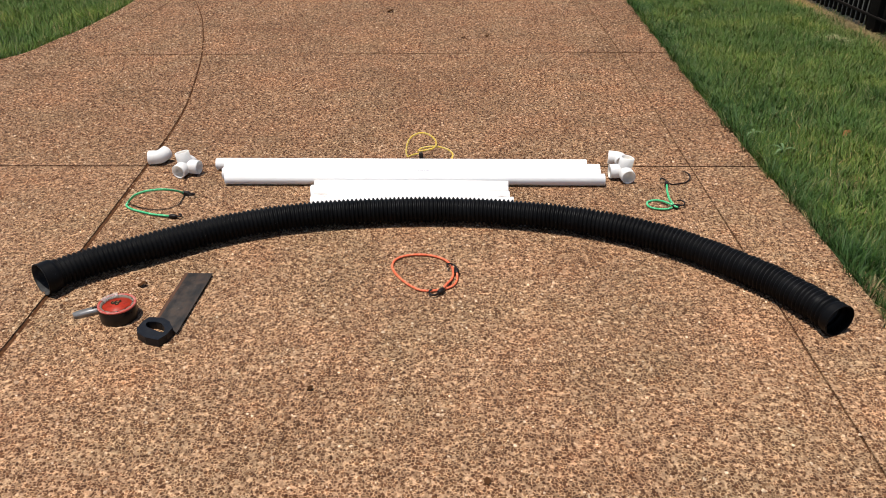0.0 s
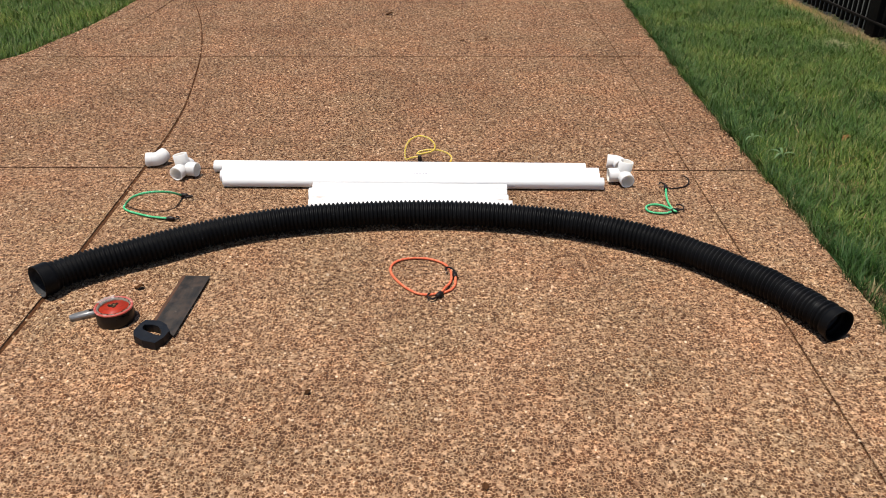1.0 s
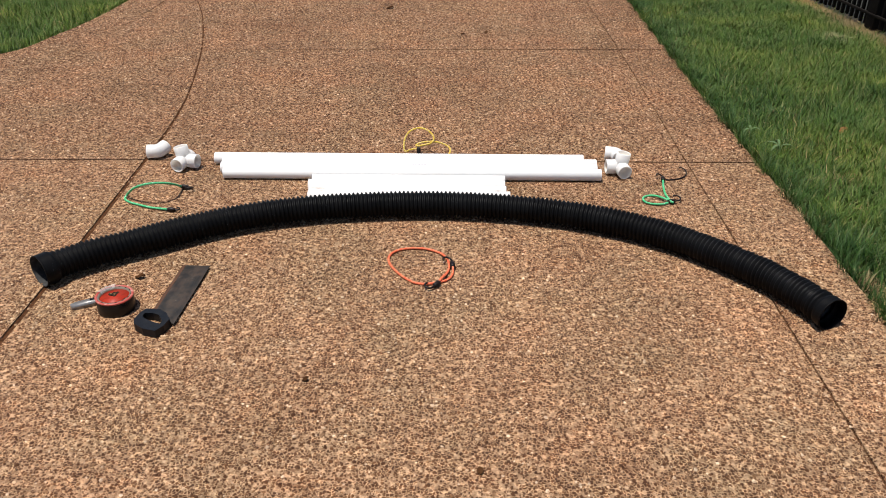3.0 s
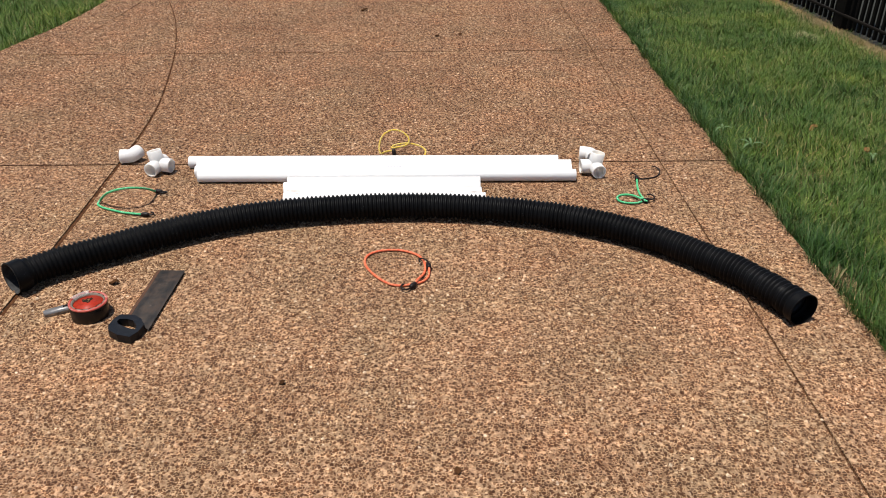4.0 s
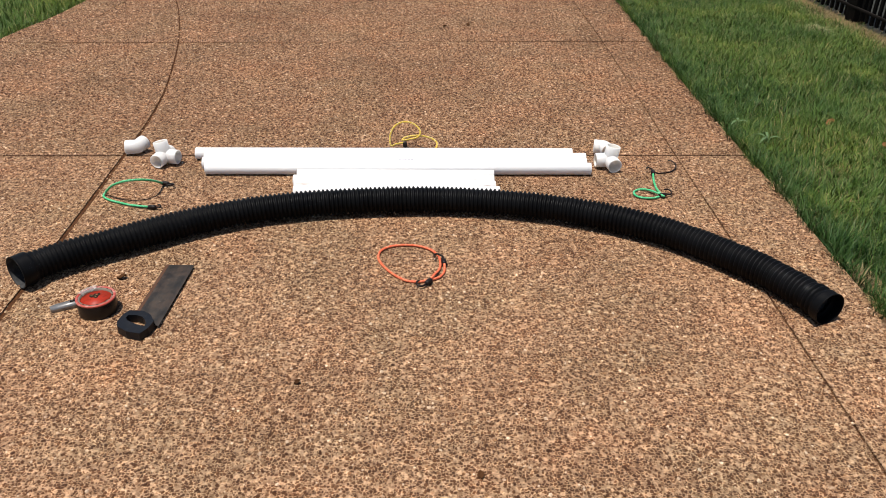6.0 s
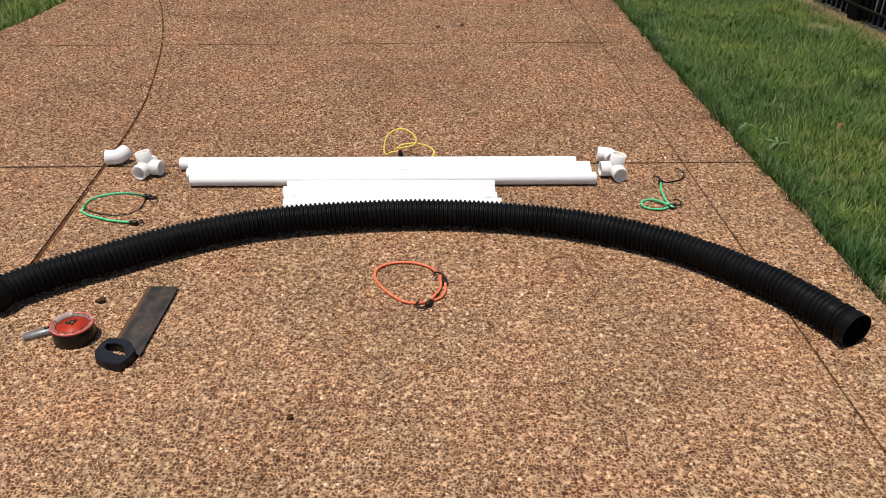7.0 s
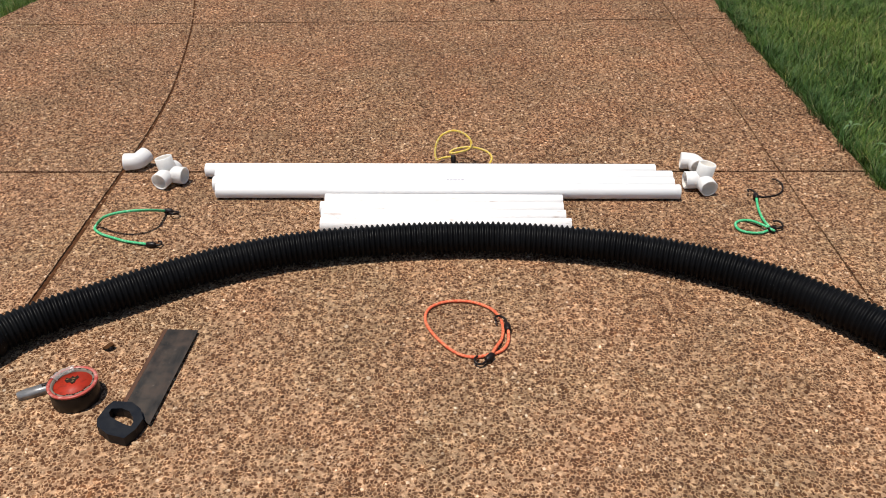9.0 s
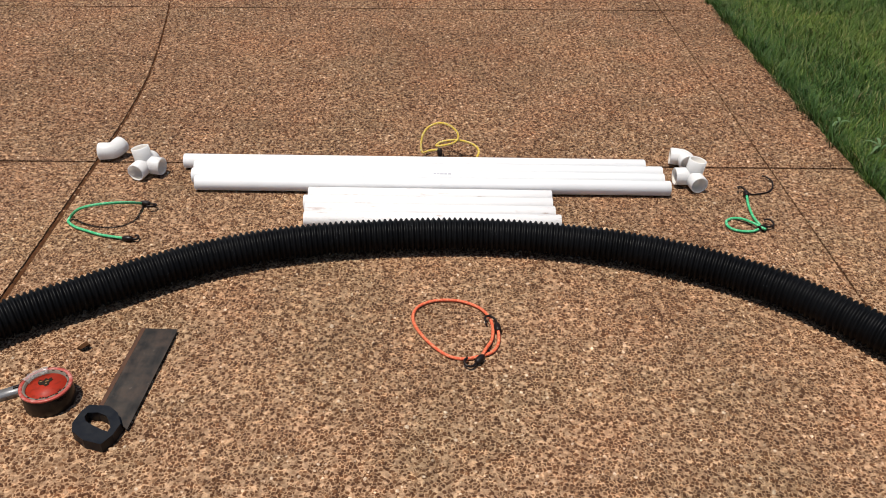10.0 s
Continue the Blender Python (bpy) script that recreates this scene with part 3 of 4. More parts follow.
def build_fittings():
    build_elbow((-1.206, 3.248, 0.0305), (-1, -0.10, 0.0), (0.36, 0.90, 0.12), "white plastic right-angle pipe elbow lying on the driveway")
    build_corner((-1.067, 3.154, 0.0335), ((-0.20, 0.12, 0.97), (-0.28, -0.95, -0.04), (0.97, -0.22, 0.0), (0.16, 0.72, 0.0)), "white branched plastic corner fitting with one open mouth upward")
    build_elbow((0.728, 3.288, 0.0305), (-0.97, 0.18, 0.0), (0.12, -0.98, 0.0), "white plastic elbow beside a three-way fitting")
    build_corner((0.724, 3.150, 0.0335), ((0.16, 0.05, 0.98), (-0.99, -0.05, 0.0), (0.18, -0.95, -0.05)), "white three-way plastic corner fitting beside an elbow")


# ---- stretch cords ----
def hook_parts(cord, tip, direction, turn, size=0.020, rise=0.15):
    """Cap and wire hook: starts at tip, runs along direction, curls to the given side."""
    tip, d = Vector(tip), Vector(direction).normalized()
    side = Vector((0, 0, 1)).cross(d).normalized() * turn
    side = (side + Vector((0, 0, rise))).normalized()
    cap = [tip - d * 0.006, tip, tip + d * 0.010, tip + d * 0.020, tip + d * 0.024]
    widths = (0.0060, 0.0086, 0.0092, 0.0080, 0.0050)
    cap_ob = part("hook_cap", sweep(cap, lambda k: widths[k], 12), HOOK, cord, "black plastic cap")
    start = tip + d * 0.022
    line = [start, start + d * size * 0.9]
    centre = line[-1] + side * size
    for k in range(1, 15):
        a = math.pi * 1.12 * k / 14
        line.append(centre - side * size * math.cos(a) + d * size * math.sin(a))
    line.append(line[-1] - d * size * 0.25)
    wire, _ = spline(line, 0.003)
    wire = [Vector((q.x, q.y, max(q.z, 0.0032 - cord.matrix_world.translation.z))) for q in wire]
    part("hook", sweep(wire, 0.0031, 8), HOOK, cord, "black coated curved wire")


def build_cord(name, points, mat, label, hooks, radius=0.0042, wires=()):
    base = Vector((points[0][0], points[0][1], 0))
    cord = thing(name, base, label, "bungee cord")
    line, _ = spline([Vector(p) - base for p in points], 0.004)
    part("cord", sweep(line, radius, 10), mat, cord)
    for tip, direction, turn, size, rise in hooks:
        hook_parts(cord, Vector(tip) - base, direction, turn, size, rise)
    # extra thin black arcs along given points, beyond the caps
    for w in wires:
        run, _ = spline([Vector(q) - base for q in w], 0.004)
        part("hook", sweep(run, 0.0025, 8), HOOK, cord, "black coated curved wire")
    return cord


def build_cords():
    g = 0.0055
    build_cord("bungee_cord", [(0.053, 2.365, 0.012), (0.052, 2.328, g), (0.036, 2.293, g), (0.000, 2.274, g), (-0.040, 2.265, g), (-0.078, 2.279, g), (-0.119, 2.322, g), (-0.152, 2.377, g), (-0.163, 2.423, g),
               (-0.150, 2.465, g), (-0.108, 2.491, g), (-0.048, 2.493, g), (0.004, 2.468, g), (0.031, 2.430, g), (0.040, 2.385, g), (0.036, 2.338, g + 0.001), (0.020, 2.295, g + 0.008), (0.008, 2.269, 0.010)],
               ORANGE, "orange bungee cord coiled in a loop with black hooks", [((0.052, 2.369, 0.012), (-0.10, 1, 0), 1, 0.015, 0.3), ((0.008, 2.267, 0.010), (-0.55, -0.85, 0), -1, 0.013, 0.2)])
    build_cord("bungee_cord", [(-1.018, 2.942, 0.012), (-1.020, 2.898, 0.040), (-1.032, 2.852, 0.068), (-1.064, 2.820, 0.084), (-1.112, 2.812, 0.080), (-1.158, 2.826, 0.058), (-1.190, 2.850, 0.028), (-1.204, 2.858, 0.012),
               (-1.206, 2.840, g), (-1.176, 2.812, g), (-1.130, 2.790, g), (-1.082, 2.771, g), (-1.012, 2.753, 0.008)],
               GREEN, "green bungee cord with one strand arching up", [((-1.016, 2.944, 0.012), (1, -0.12, 0), -1, 0.014, 0.3), ((-1.008, 2.751, 0.009), (1, -0.12, 0), 1, 0.008, 0.2)])
    build_cord("bungee_cord", [(0.884, 3.072, 0.013), (0.876, 3.020, g), (0.870, 2.952, g), (0.876, 2.900, g), (0.880, 2.868, 0.011), (0.862, 2.886, 0.014), (0.832, 2.925, 0.010), (0.803, 2.937, g), (0.778, 2.918, g), (0.777, 2.885, g), (0.800, 2.866, g), (0.840, 2.864, g), (0.868, 2.878, 0.007)],
               GREEN, "green bungee cord folded on itself with black hooks", [((0.884, 3.070, 0.013), (0.10, 1, 0.0), 1, 0.012, 0.3), ((0.868, 2.879, 0.010), (1, 0.20, 0), 1, 0.015, 0.3)],
               wires=[[(0.886, 3.094, 0.012), (0.908, 3.090, 0.004), (0.938, 3.096, 0.004), (0.966, 3.108, 0.004), (0.988, 3.132, 0.006), (0.999, 3.168, 0.008), (0.992, 3.196, 0.008), (0.980, 3.212, 0.006)]])
    build_cord("bungee_cord", [(-0.106, 3.262, 0.054), (-0.140, 3.278, 0.041), (-0.163, 3.290, 0.027), (-0.170, 3.300, 0.045), (-0.165, 3.318, 0.077), (-0.146, 3.334, 0.101), (-0.108, 3.345, 0.113), (-0.068, 3.338, 0.104), (-0.044, 3.322, 0.081), (-0.054, 3.306, 0.061),
               (-0.096, 3.288, 0.056), (-0.118, 3.290, 0.054), (-0.100, 3.310, 0.059), (-0.050, 3.322, 0.061), (0.000, 3.318, 0.052), (0.026, 3.296, 0.041), (0.022, 3.270, 0.027), (-0.004, 3.252, 0.009), (-0.06, 3.262, 0.009)],
               YELLOW, "yellow bungee cord standing in loops behind the pipes", [((-0.106, 3.262, 0.052), (0.10, -0.05, -1), 1, 0.012, 0.0), ((-0.060, 3.262, 0.009), (-1, 0.1, 0), -1, 0.012, 0.1)], 0.0038)


# ---- tools ----
def build_saw():
    saw = thing("hand_saw", (-0.80, 2.15, 0), "old hand saw with a rusty blade and dark handle", "saw")
    o = Vector((-0.80, 2.15))
    shift = lambda pts: [(x - o.x, y - o.y) for x, y in pts]
    blade = shift([(-0.832, 2.350), (-0.744, 2.348), (-0.7445, 2.336), (-0.7600, 2.012), (-0.7760, 2.026), (-0.8060, 2.055), (-0.8440, 2.060)])
    part("blade", prism(blade, 0.0085, 0.0100), STEEL, saw, "dull brown rusted steel blade", smooth=False)
    # fine teeth down the long edge
    bm = bmesh.new()
    a, b = Vector((-0.832 - o.x, 2.350 - o.y, 0.0087)), Vector((-0.844 - o.x, 2.075 - o.y, 0.0087))
    n = 90
    d = (b - a) / n
    out = Vector((d.y, -d.x, 0)).normalized()
    for k in range(n):
        p = a + d * k
        tri = [p, p + d, p + d * 0.5 + out * 0.0026]
        lo = [bm.verts.new(q) for q in tri]
        hi = [bm.verts.new(q + Vector((0, 0, 0.0011))) for q in tri]
        bm.faces.new(lo[::-1])
        bm.faces.new(hi)
        for i in range(3):
            bm.faces.new((lo[i], lo[(i + 1) % 3], hi[(i + 1) % 3], hi[i]))
    part("teeth", bm, RUST, saw, "rust-brown row of fine teeth", smooth=False)
    margin = shift([(-0.832, 2.350), (-0.8235, 2.350), (-0.8355, 2.068), (-0.844, 2.068)])
    part("set_margin", prism(margin, 0.0100, 0.0104), RUST, saw, "rust-brown margin along the teeth", smooth=False)
    outline = shift([(-0.857, 2.068), (-0.814, 2.066), (-0.788, 2.046), (-0.771, 2.014), (-0.777, 1.982), (-0.793, 1.955), (-0.834, 1.966), (-0.866, 1.990), (-0.874, 2.013), (-0.867, 2.050)])
    hole = shift([(-0.8530, 2.0440), (-0.8290, 2.0450), (-0.8090, 2.0360), (-0.7965, 2.0190), (-0.7890, 2.0040), (-0.7910, 1.9910), (-0.8060, 1.9960), (-0.8290, 2.0080), (-0.8470, 2.0190), (-0.8545, 2.0310)])
    part("handle", prism(outline, 0.0008, 0.0262, 0.0042, hole), HANDLE, saw, "dark slate-coloured plastic grip", smooth=False)
    return saw


def build_tape():
    t = thing("tape_roll", pose(-0.962, 2.104, 0, 0, 0, 30), "roll of black tape with a red label, lying flat", "tape")
    R, H = 0.0545, 0.048
    part("roll", lathe([(0.0486, 0.001), (R - 0.001, 0.001), (R, 0.003), (R, H - 0.002), (R - 0.001, H), (0.0486, H)], 56), TAPE, t)
    part("red_rim", lathe([(0.0485, H + 0.0004), (R + 0.0008, H + 0.0004), (R + 0.0008, H - 0.003), (R + 0.0014, H - 0.003), (R + 0.0014, H + 0.0016), (0.0485, H + 0.0016)], 56), RIM, t, "torn red shrink-wrap rim")
    part("core", lathe([(0.0436, 0.001), (0.0440, H + 0.0008), (0.0483, H + 0.0012), (0.0483, 0.001)], 56), CORE, t, "pale grey card ring")
    part("label_disc", disc(0.0438, H - 0.0060, 48), RED, t, "red label disc")
    # plain dark shape printed on the disc
    shape = [(-0.016, 0.013), (-0.010, 0.021), (-0.003, 0.015), (0.003, 0.021), (0.008, 0.015), (0.015, 0.019), (0.017, 0.009), (0.009, 0.004), (0.005, -0.004), (-0.002, -0.006), (-0.006, 0.002), (-0.013, 0.004)]
    part("label_print", prism([(x * 0.95, y + 0.008) for x, y in shape], H - 0.0058, H - 0.0050), MARK, t, "dark printed shape", smooth=False)
    for x, y, w in ((-0.008, 0.022, 0.006), (0.004, 0.018, 0.007), (0.001, 0.010, 0.005)):
        part("label_print", box((w, 0.0022, 0.0007), Matrix.Translation((x, y, H - 0.0047)), 0.0002), GOLD, t, "small tan printed stroke")
    for k in range(9):
        a = radians(-118 + k * 9)
        part("print_bar", box((0.0030, 0.0042, 0.0008), pose(0.036 * math.cos(a), 0.036 * math.sin(a), H - 0.0052, 0, 0, math.degrees(a) + 90)), MARK, t, smooth=False)
    for k in range(11):
        a = radians(-150 + k * 26)
        r0, r1, w = 0.0448, 0.0474, radians(7)
        pts = [(r0 * math.cos(a), r0 * math.sin(a)), (r1 * math.cos(a), r1 * math.sin(a)), (r1 * math.cos(a + w), r1 * math.sin(a + w)), (r0 * math.cos(a + w), r0 * math.sin(a + w))]
        part("print_bar", prism(pts, H + 0.0010, H + 0.0015), MARK, t, smooth=False)
    # loose crinkled wrap standing on the far rim
    bm = bmesh.new()
    rows = []
    for i in range(15):
        a = radians(75 + i * 5)
        row = []
        for j in range(5):
            r = 0.056 - 0.0045 * j
            z = H + 0.003 + 0.006 * math.sin(j * 0.8 + 0.3) + 0.004 * noise.noise((i * 0.7, j * 0.9, 4))
            row.append(bm.verts.new((r * math.cos(a), r * math.sin(a), z)))
        rows.append(row)
    for a, b in zip(rows, rows[1:]):
        for j in range(4):
            bm.faces.new((a[j], a[j + 1], b[j + 1], b[j]))
    ob = part("plastic_wrap", bm, WRAP, t, "crinkled clear plastic wrap")
    sol = ob.modifiers.new("thickness", "SOLIDIFY")
    sol.thickness = 0.0004
    return t


def build_knife():
    a, b = Vector((-1.094, 2.096, 0)), Vector((-1.018, 2.138, 0))
    ang = math.degrees(math.atan2(b.y - a.y, b.x - a.x))
    k = thing("utility_knife", pose(a.x, a.y, 0, 0, 0, ang), "grey metal utility knife lying against the tape", "knife")
    outline = [(-0.004, -0.004), (0.000, -0.0090), (0.012, -0.0110), (0.060, -0.0118), (0.086, -0.0110), (0.086, 0.0105), (0.060, 0.0115), (0.014, 0.0100), (0.000, 0.0070), (-0.005, 0.002)]
    part("body", prism(outline, 0.001, 0.017, 0.004), ALU, k)
    part("slide_button", box((0.022, 0.007, 0.005), Matrix.Translation((0.062, 0.003, 0.0185)), 0.0015), HOOK, k, "dark slide button")
    # no opening: a black spot gives the dark inside of the hole
    part("end_hole", lathe([(0.0005, 0.0168), (0.0026, 0.0168), (0.0026, 0.0175), (0.0005, 0.0175)], 14, Matrix.Translation((0.070, -0.006, 0)), False), HOOK, k)
    return k


def build_litter():
    def scrap(x, y, size, turn, label, mat=LEAF, z=0.0008):
        bm = bmesh.new()
        rows = []
        for i in range(7):
            u = i / 6 - 0.5
            w = 0.36 * math.cos(u * math.pi) + 0.02
            rows.append([bm.verts.new((u * size, v * w * size, 0.004 + size * (0.22 * abs(v) + 0.12 * math.sin(u * 5)) + 0.002)) for v in (-1, -0.4, 0.0, 0.4, 1)])
        for a, b in zip(rows, rows[1:]):
            for j in range(4):
                bm.faces.new((a[j], a[j + 1], b[j + 1], b[j]))
        ob = part("dead_leaf", bm, mat)
        low = min(v.co.z for v in ob.data.vertices)
        ob.matrix_world = pose(x, y, z - low, 0, 0, turn)
        sol = ob.modifiers.new("thickness", "SOLIDIFY")
        sol.thickness = 0.0006
        tagged(ob, label, "leaf")

    scrap(-0.952, 2.279, 0.030, 15, "curled brown dead leaf on the driveway")
    for x, y, s, a in ((-0.332, 1.777, 0.020, 40), (0.130, 1.453, 0.022, 100), (-0.444, 5.927, 0.045, 10), (0.221, 5.291, 0.032, 60), (0.07, 5.26, 0.028, -20)):
        scrap(x, y, s, a, "small dark scrap of leaf on the driveway")
    for x, y, s, a in ((1.83, 3.66, 0.034, 20), (1.85, 3.67, 0.028, 110), (1.81, 3.63, 0.026, 60), (1.955, 3.38, 0.036, 75)):
        scrap(x, y, s, a, "tan dead leaf caught in the lawn grass", TAN_LEAF, 0.004)


def build_weed(x, y, leaves, reach, label):
    """A broad-bladed weed: arched, keeled leaves from one crown."""
    weed = thing("weed", (x, y, -0.028), label, "weed", "weeds in the lawn")
    for k in range(leaves):
        turn = k * 2.4 + x
        d, side = Vector((math.cos(turn), math.sin(turn), 0)), Vector((-math.sin(turn), math.cos(turn), 0))
        size = reach * random.uniform(0.75, 1.1)
        bm = bmesh.new()
        rows = []
        for i in range(9):
            f = i / 8
            mid = d * size * f + Vector((0, 0, 0.055 + size * (0.75 * f - 0.85 * f * f))) * (1 if i else 0.1)
            w = 0.0052 * math.sin(math.pi * (0.12 + 0.88 * f)) + 0.0004
            rows.append([bm.verts.new(mid + side * w * v + Vector((0, 0, 0.35 * w * abs(v)))) for v in (-1, 0, 1)])
        for p, q in zip(rows, rows[1:]):
            for i in range(2):
                bm.faces.new((p[i], p[i + 1], q[i + 1], q[i]))
        leaf = part("leaf", bm, WEED, weed)
        sol = leaf.modifiers.new("thickness", "SOLIDIFY")
        sol.thickness = 0.0006


def build_weeds():
    pale = "pale green broad-bladed weed standing in the lawn"
    for x, y, n, r in ((1.452, 3.40, 4, 0.080), (1.385, 3.60, 3, 0.050), (1.93, 3.28, 3, 0.040)):
        build_weed(x, y, n, r, pale)


# ---- gravel, grass ----
def inside_drive(x, y):
    """Which of the places lie on the driveway, and which of those lie in a joint."""
    knots = np.linspace(0.5, 7.0, 400)
    tab = lambda k: np.interp(y, knots, [bend(v, k) for v in knots])
    on = (x > tab(LEFT_EDGE) + 0.004) & (x < tab(RIGHT_EDGE) - 0.004)
    wob = 0.0022 * np.sin(y * 160) + 0.0018 * np.sin(y * 71 + x * 90)
    joint = np.abs(x - tab(CURVE)) < np.clip(0.0118 - 0.0030 * (y - 2.8), 0.0066, 0.0118) + 0.6 * wob
    joint |= np.abs(x - tab(RIGHT_JOINT)) < 0.0042 + 1.2 * wob
    joint |= np.abs(y - MID_CROSS(x)) < 0.0082 + 0.6 * np.abs(wob)
    joint |= np.abs(y - FAR_CROSS(x)) < 0.0082 + 0.6 * np.abs(wob)
    joint |= (np.abs(x - tab(DIAGONAL)) < 0.0056) & (y > 4.95)
    return on, joint


def build_gravel(drive):
    rng = np.random.default_rng(7)
    s = 0.0100
    gx, gy = np.meshgrid(np.arange(-3.0, 1.40, s), np.arange(1.32, 6.45, s * 0.866))
    gx[1::2] += s / 2
    x = (gx + rng.normal(0, s * 0.30, gx.shape)).ravel()
    y = (gy + rng.normal(0, s * 0.30, gy.shape)).ravel()
    on, joint = inside_drive(x, y)
    # the joints are choked with grit here and there, more so far down the drive
    choke = 0.5 + 0.5 * np.sin(x * 5.3 + 1.0 + 1.7 * np.sin(y * 3.1)) * np.sin(y * 4.7 + 0.6)
    fill = np.where((np.abs(y - FAR_CROSS(x)) < 0.02) | (np.abs(x - 1.03) < 0.06), 0.25 + 0.45 * choke, 0.05 + 0.22 * choke)
    keep = on & (rng.random(x.shape) < np.where(joint, fill, 0.42)) & (x > -0.47 * y - 0.50) & (x < 0.42 * y + 0.55)
    x, y, sunk = x[keep], y[keep], np.where(joint[keep], -0.0050, 0.0)
    n = len(x)
    r = np.clip(rng.normal(0.0038 + 0.0007 * (y > 3.3), 0.0012, n), 0.0016, 0.0076)
    turn, stretch = rng.random(n) * 6.283, rng.uniform(0.65, 1.0, n)
    height = r * rng.uniform(0.30, 0.75, n)
    k = 5
    a = np.arange(k) * 2 * np.pi / k
    rad = r[:, None] * rng.uniform(0.80, 1.15, (n, k))
    px, py = rad * np.cos(a), rad * np.sin(a) * stretch[:, None]
    c, sn = np.cos(turn)[:, None], np.sin(turn)[:, None]
    wx, wy = px * c - py * sn, px * sn + py * c
    low = np.stack([x[:, None] + wx, y[:, None] + wy, np.repeat((sunk - 0.0006)[:, None], k, 1)], -1)
    mid = np.stack([x[:, None] + wx * 0.74, y[:, None] + wy * 0.74, np.repeat(height[:, None] * 0.85, k, 1)], -1)
    mid[..., 2] = mid[..., 2] * rng.uniform(0.8, 1.15, (n, k)) + sunk[:, None]
    verts = np.concatenate([low, mid], 1).reshape(-1, 3)
    i = np.arange(k)
    j = (i + 1) % k
    tri = np.concatenate([np.stack([i, j, j + k], -1), np.stack([i, j + k, i + k], -1), np.array([(5, 6, 7), (5, 7, 8), (5, 8, 9)])])
    faces = (tri[None] + (np.arange(n) * (2 * k))[:, None, None]).reshape(-1, 3)
    arrays("gravel", verts, faces, PEBBLE, drive, "brown rounded gravel set in the concrete", "stuff")


def blades(name, x, y, height, lean, mat, label, seed, width=0.0016, z0=-0.028):
    """Bent, tapering blades as one mesh."""
    rng = np.random.default_rng(seed)
    n = len(x)
    turn = rng.random(n) * 6.283
    dx, dy = np.cos(turn), np.sin(turn)
    w = width * rng.uniform(0.6, 1.3, n)
    out = lean * rng.uniform(0.3, 1.3, n) * height
    rows = []
    for f, wf in ((0.0, 1.0), (0.6, 0.8)):
        bx, by = x + dx * out * f * f, y + dy * out * f * f
        z = z0 + height * f * (1 - 0.25 * lean * f)
        rows += [np.stack([bx - dy * w * wf, by + dx * w * wf, z], -1), np.stack([bx + dy * w * wf, by - dx * w * wf, z], -1)]
    rows.append(np.stack([x + dx * out, y + dy * out, z0 + height * (1 - 0.25 * lean)], -1))
    verts = np.stack(rows, 1).reshape(-1, 3)
    tri = np.array([(0, 1, 3), (0, 3, 2), (2, 3, 4)])
    faces = (tri[None] + (np.arange(n) * 5)[:, None, None]).reshape(-1, 3)
    ob = arrays(name, verts, faces, mat, None, label, "stuff")
    return tagged(ob, category="grass")


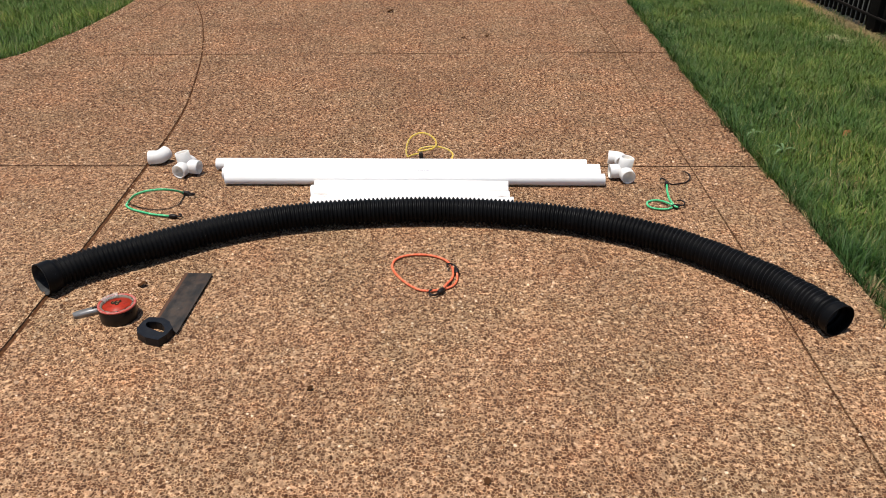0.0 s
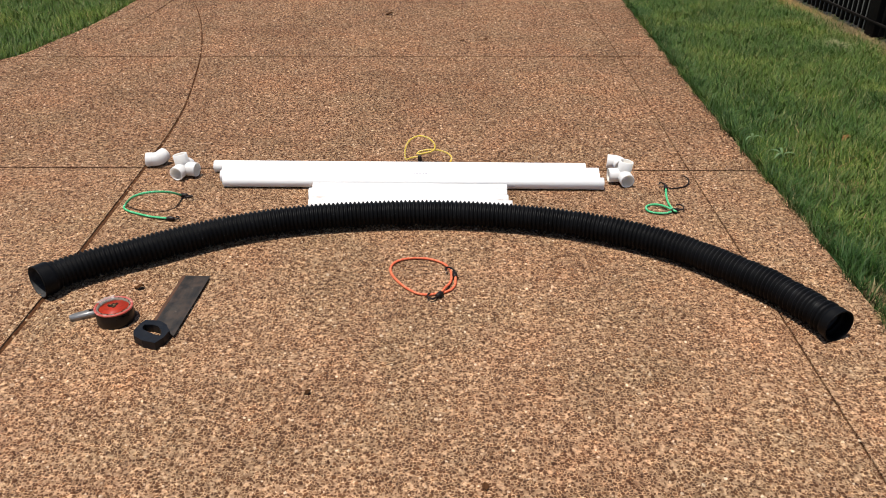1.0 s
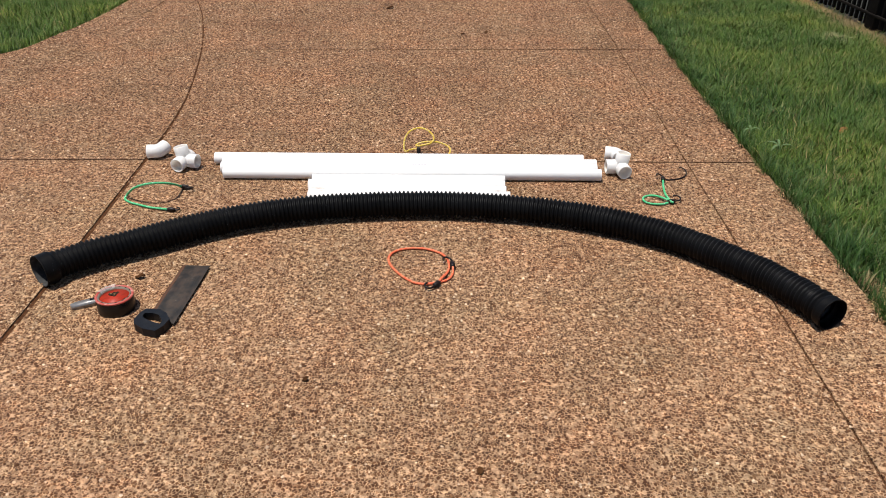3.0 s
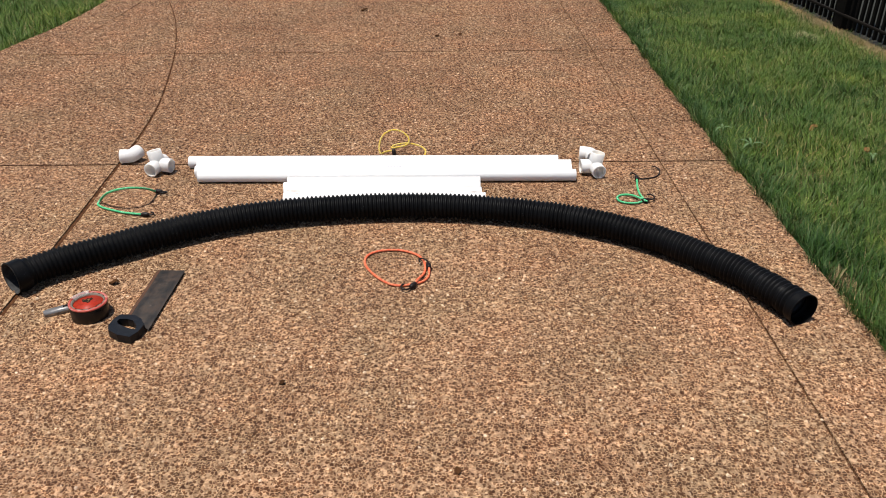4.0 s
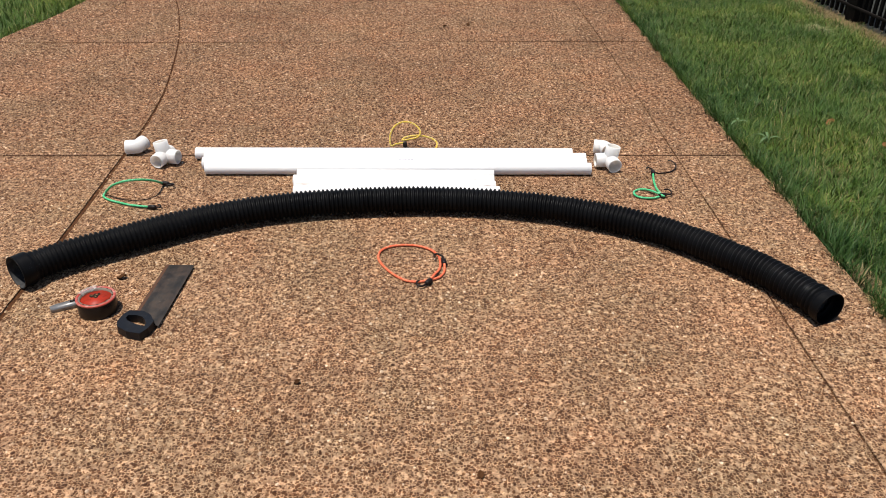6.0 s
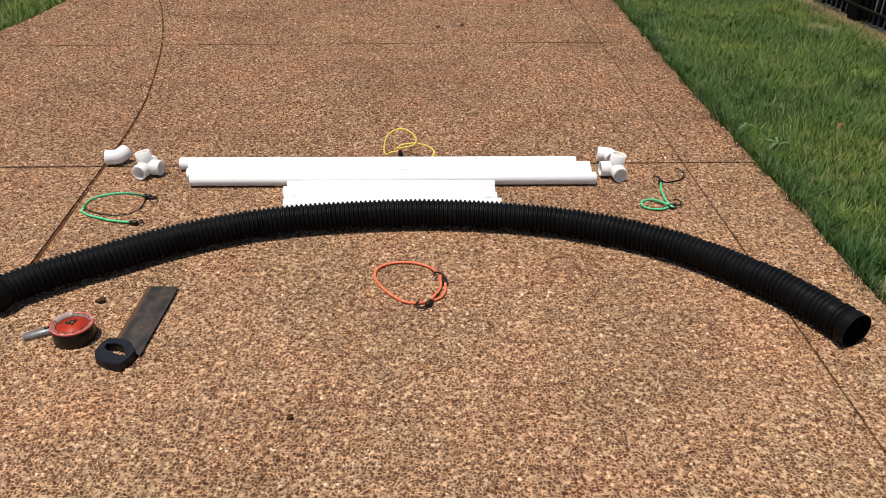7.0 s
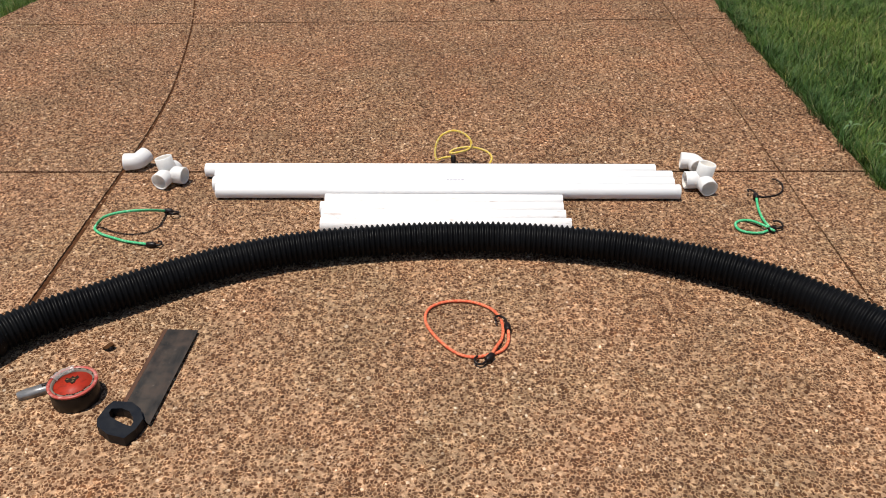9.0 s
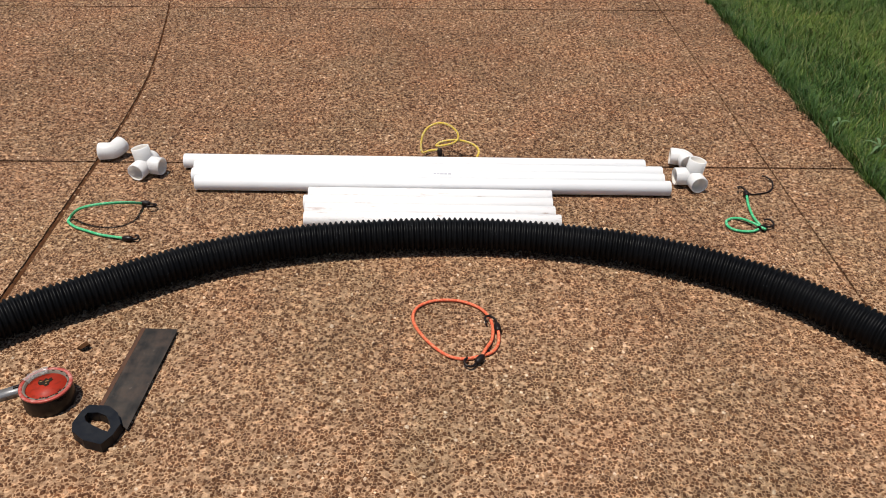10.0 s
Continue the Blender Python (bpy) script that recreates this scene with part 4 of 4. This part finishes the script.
def build_grass():
    rng = np.random.default_rng(11)
    knots = np.linspace(-1.0, 8.5, 300)
    redge, ledge = [bend(v, RIGHT_EDGE) for v in knots], [bend(v, LEFT_EDGE) for v in knots]
    # lawn beside the fence
    n = 520000
    x, y = rng.uniform(1.28, 3.5, n), rng.uniform(1.5, 7.2, n)
    ragged = np.interp(y, knots, redge) + 0.010 * np.sin(y * 23) + 0.006 * np.sin(y * 61 + 1)
    fence = 2.82 - 0.125 * (y - 5.0)
    tuft = np.array([0.6 * noise.noise((a * 15, b * 15, 2.0)) + 0.4 * noise.noise((a * 5, b * 4, 2.0)) for a, b in zip(x, y)])
    fine = np.array([noise.noise((a * 2.3, b * 1.6, 9.0)) for a, b in zip(x, y)])
    rim = np.exp(-(x - ragged) / 0.09)
    bare = np.exp(-((x - 1.40) / 0.055) ** 2 - ((y - 2.32) / 0.17) ** 2)
    keep = (rng.random(n) > 0.96 * bare) & (x > ragged) & (x < 0.62 * y + 0.9) & (rng.random(n) < 0.74 + 0.45 * tuft + 0.3 * rim) & (rng.random(n) < np.where(x > fence + 0.03, 0.0, np.clip((fence - x - 0.09) / 0.15, 0.04, 1)))
    x1, y1 = x[keep], y[keep]
    h = np.clip(0.052 + 0.024 * tuft[keep] + 0.014 * fine[keep] + 0.022 * rim[keep] + rng.normal(0, 0.013, keep.sum()), 0.020, 0.12)
    near = np.clip((2.9 - y1) / 0.9, 0.0, 1.0) * np.clip((1.95 - x1) / 0.4, 0.0, 1.0)
    deep = rng.random(len(x1)) < 0.10 + 0.75 * rim[keep] + 0.55 * near + 0.7 * np.clip(-fine[keep] - 0.05, 0, 0.6)
    blades("lawn_grass", x1[~deep], y1[~deep], h[~deep], 0.75, GRASS, "uneven green lawn grass along the driveway", 3)
    blades("lawn_grass", x1[deep], y1[deep], h[deep] * 1.12, 0.70, GRASS_DEEP, "darker blue-green lawn grass thickest at the driveway rim", 13)
    # dry thatch along the fence, in a mound and scattered in the lawn
    n = 17000
    yy = rng.uniform(4.2, 7.2, n)
    xx = 2.78 - 0.125 * (yy - 5.0) - np.abs(rng.normal(0, 0.085, n)) + 0.02
    blades("dry_grass", xx, yy, rng.uniform(0.02, 0.06, n), 1.5, STRAW, "dry straw-coloured grass along the fence foot", 4)
    a, q = rng.random(420) * 6.283, np.sqrt(rng.random(420))
    blades("dry_grass", 2.41 + 0.055 * q * np.cos(a), 5.25 + 0.085 * q * np.sin(a), 0.055 + 0.03 * (1 - q), 1.2, PALE_STRAW, "small mound of dry pale grass in the lawn", 5, 0.0022)
    a, q = rng.random(620) * 6.283, np.sqrt(rng.random(620))
    blades("dry_grass", 1.400 + 0.055 * q * np.cos(a), 2.32 + 0.16 * q * np.sin(a), 0.015 + 0.02 * (1 - q), 1.5, STRAW, "bare brown patch of dry grass beside the driveway", 12)
    a, q = rng.random(900) * 6.283, np.sqrt(rng.random(900))
    blades("dry_grass", 1.64 + 0.16 * q * np.cos(a), 3.14 + 0.09 * q * np.sin(a), 0.028 + 0.022 * (1 - q), 1.4, STRAW, "thin brown thatch showing through the lawn", 15)
    m = 5200
    xs, ys = rng.uniform(1.36, 2.8, m), rng.uniform(1.7, 6.6, m)
    thin = np.array([noise.noise((p * 2.5, q2 * 2.5, 5.0)) for p, q2 in zip(xs, ys)])
    ok = thin > -0.05
    blades("dry_grass", xs[ok], ys[ok], rng.uniform(0.02, 0.075, ok.sum()), 1.3, STRAW, "dead straw blades scattered through the lawn", 6, 0.0022)
    # dry clippings lying along the driveway's rim
    m = 1500
    ys = rng.uniform(1.9, 6.4, m)
    xs = np.interp(ys, knots, redge) + np.abs(rng.normal(0.004, 0.018, m))
    ok = np.sin(ys * 7.0) + 0.6 * np.sin(ys * 17.0 + 2) > 0.1
    blades("dry_grass", xs[ok], ys[ok], rng.uniform(0.008, 0.03, ok.sum()), 2.0, STRAW, "dry clippings caught along the driveway rim", 31, 0.0016, -0.006)
    # thinner cover where the lawn runs on
    n = 110000
    x, y = rng.uniform(-8.0, 6.0, n), rng.uniform(-5.0, 10.0, n)
    ky = np.linspace(-6.0, 9.0, 400)
    le, re = np.interp(y, ky, [bend(v, LEFT_EDGE) for v in ky]), np.interp(y, ky, [bend(v, RIGHT_EDGE) for v in ky])
    fence = 2.82 - 0.125 * (y - 5.0)
    seen = ((x > 1.28) & (x < 0.62 * y + 0.9) & (y > 1.5) & (y < 7.2)) | ((x > -4.6) & (x < -2.3) & (y > 3.9) & (y < 7.4))
    keep = ((x < le - 0.01) | (x > re + 0.01)) & ~seen & ~((x > fence) & (y > 3.2) & (y < 9.0))
    blades("lawn_grass", x[keep], y[keep], np.clip(rng.normal(0.06, 0.015, keep.sum()), 0.025, 0.11), 0.9, GRASS, "open green lawn grass on both sides of the driveway", 21, 0.0045)
    # lawn across the driveway
    n = 75000
    x, y = rng.uniform(-4.6, -2.3, n), rng.uniform(3.9, 7.4, n)
    keep = x < np.interp(y, knots, ledge) - 0.004 + 0.010 * np.sin(y * 31)
    tuft = np.array([noise.noise((p * 6, q2 * 6, 2.0)) for p, q2 in zip(x, y)])
    x2, y2 = x[keep], y[keep]
    blades("lawn_grass", x2, y2, np.clip(0.06 + 0.03 * tuft[keep] + rng.normal(0, 0.012, keep.sum()), 0.02, 0.11), 0.75, GRASS, "short green lawn grass across the driveway", 8)


build_ground()
drive = build_driveway()
build_fence()
build_drain()
build_pipes()
build_fittings()
build_cords()
build_saw()
build_tape()
build_knife()
build_litter()
build_weeds()
build_grass()
build_gravel(drive)
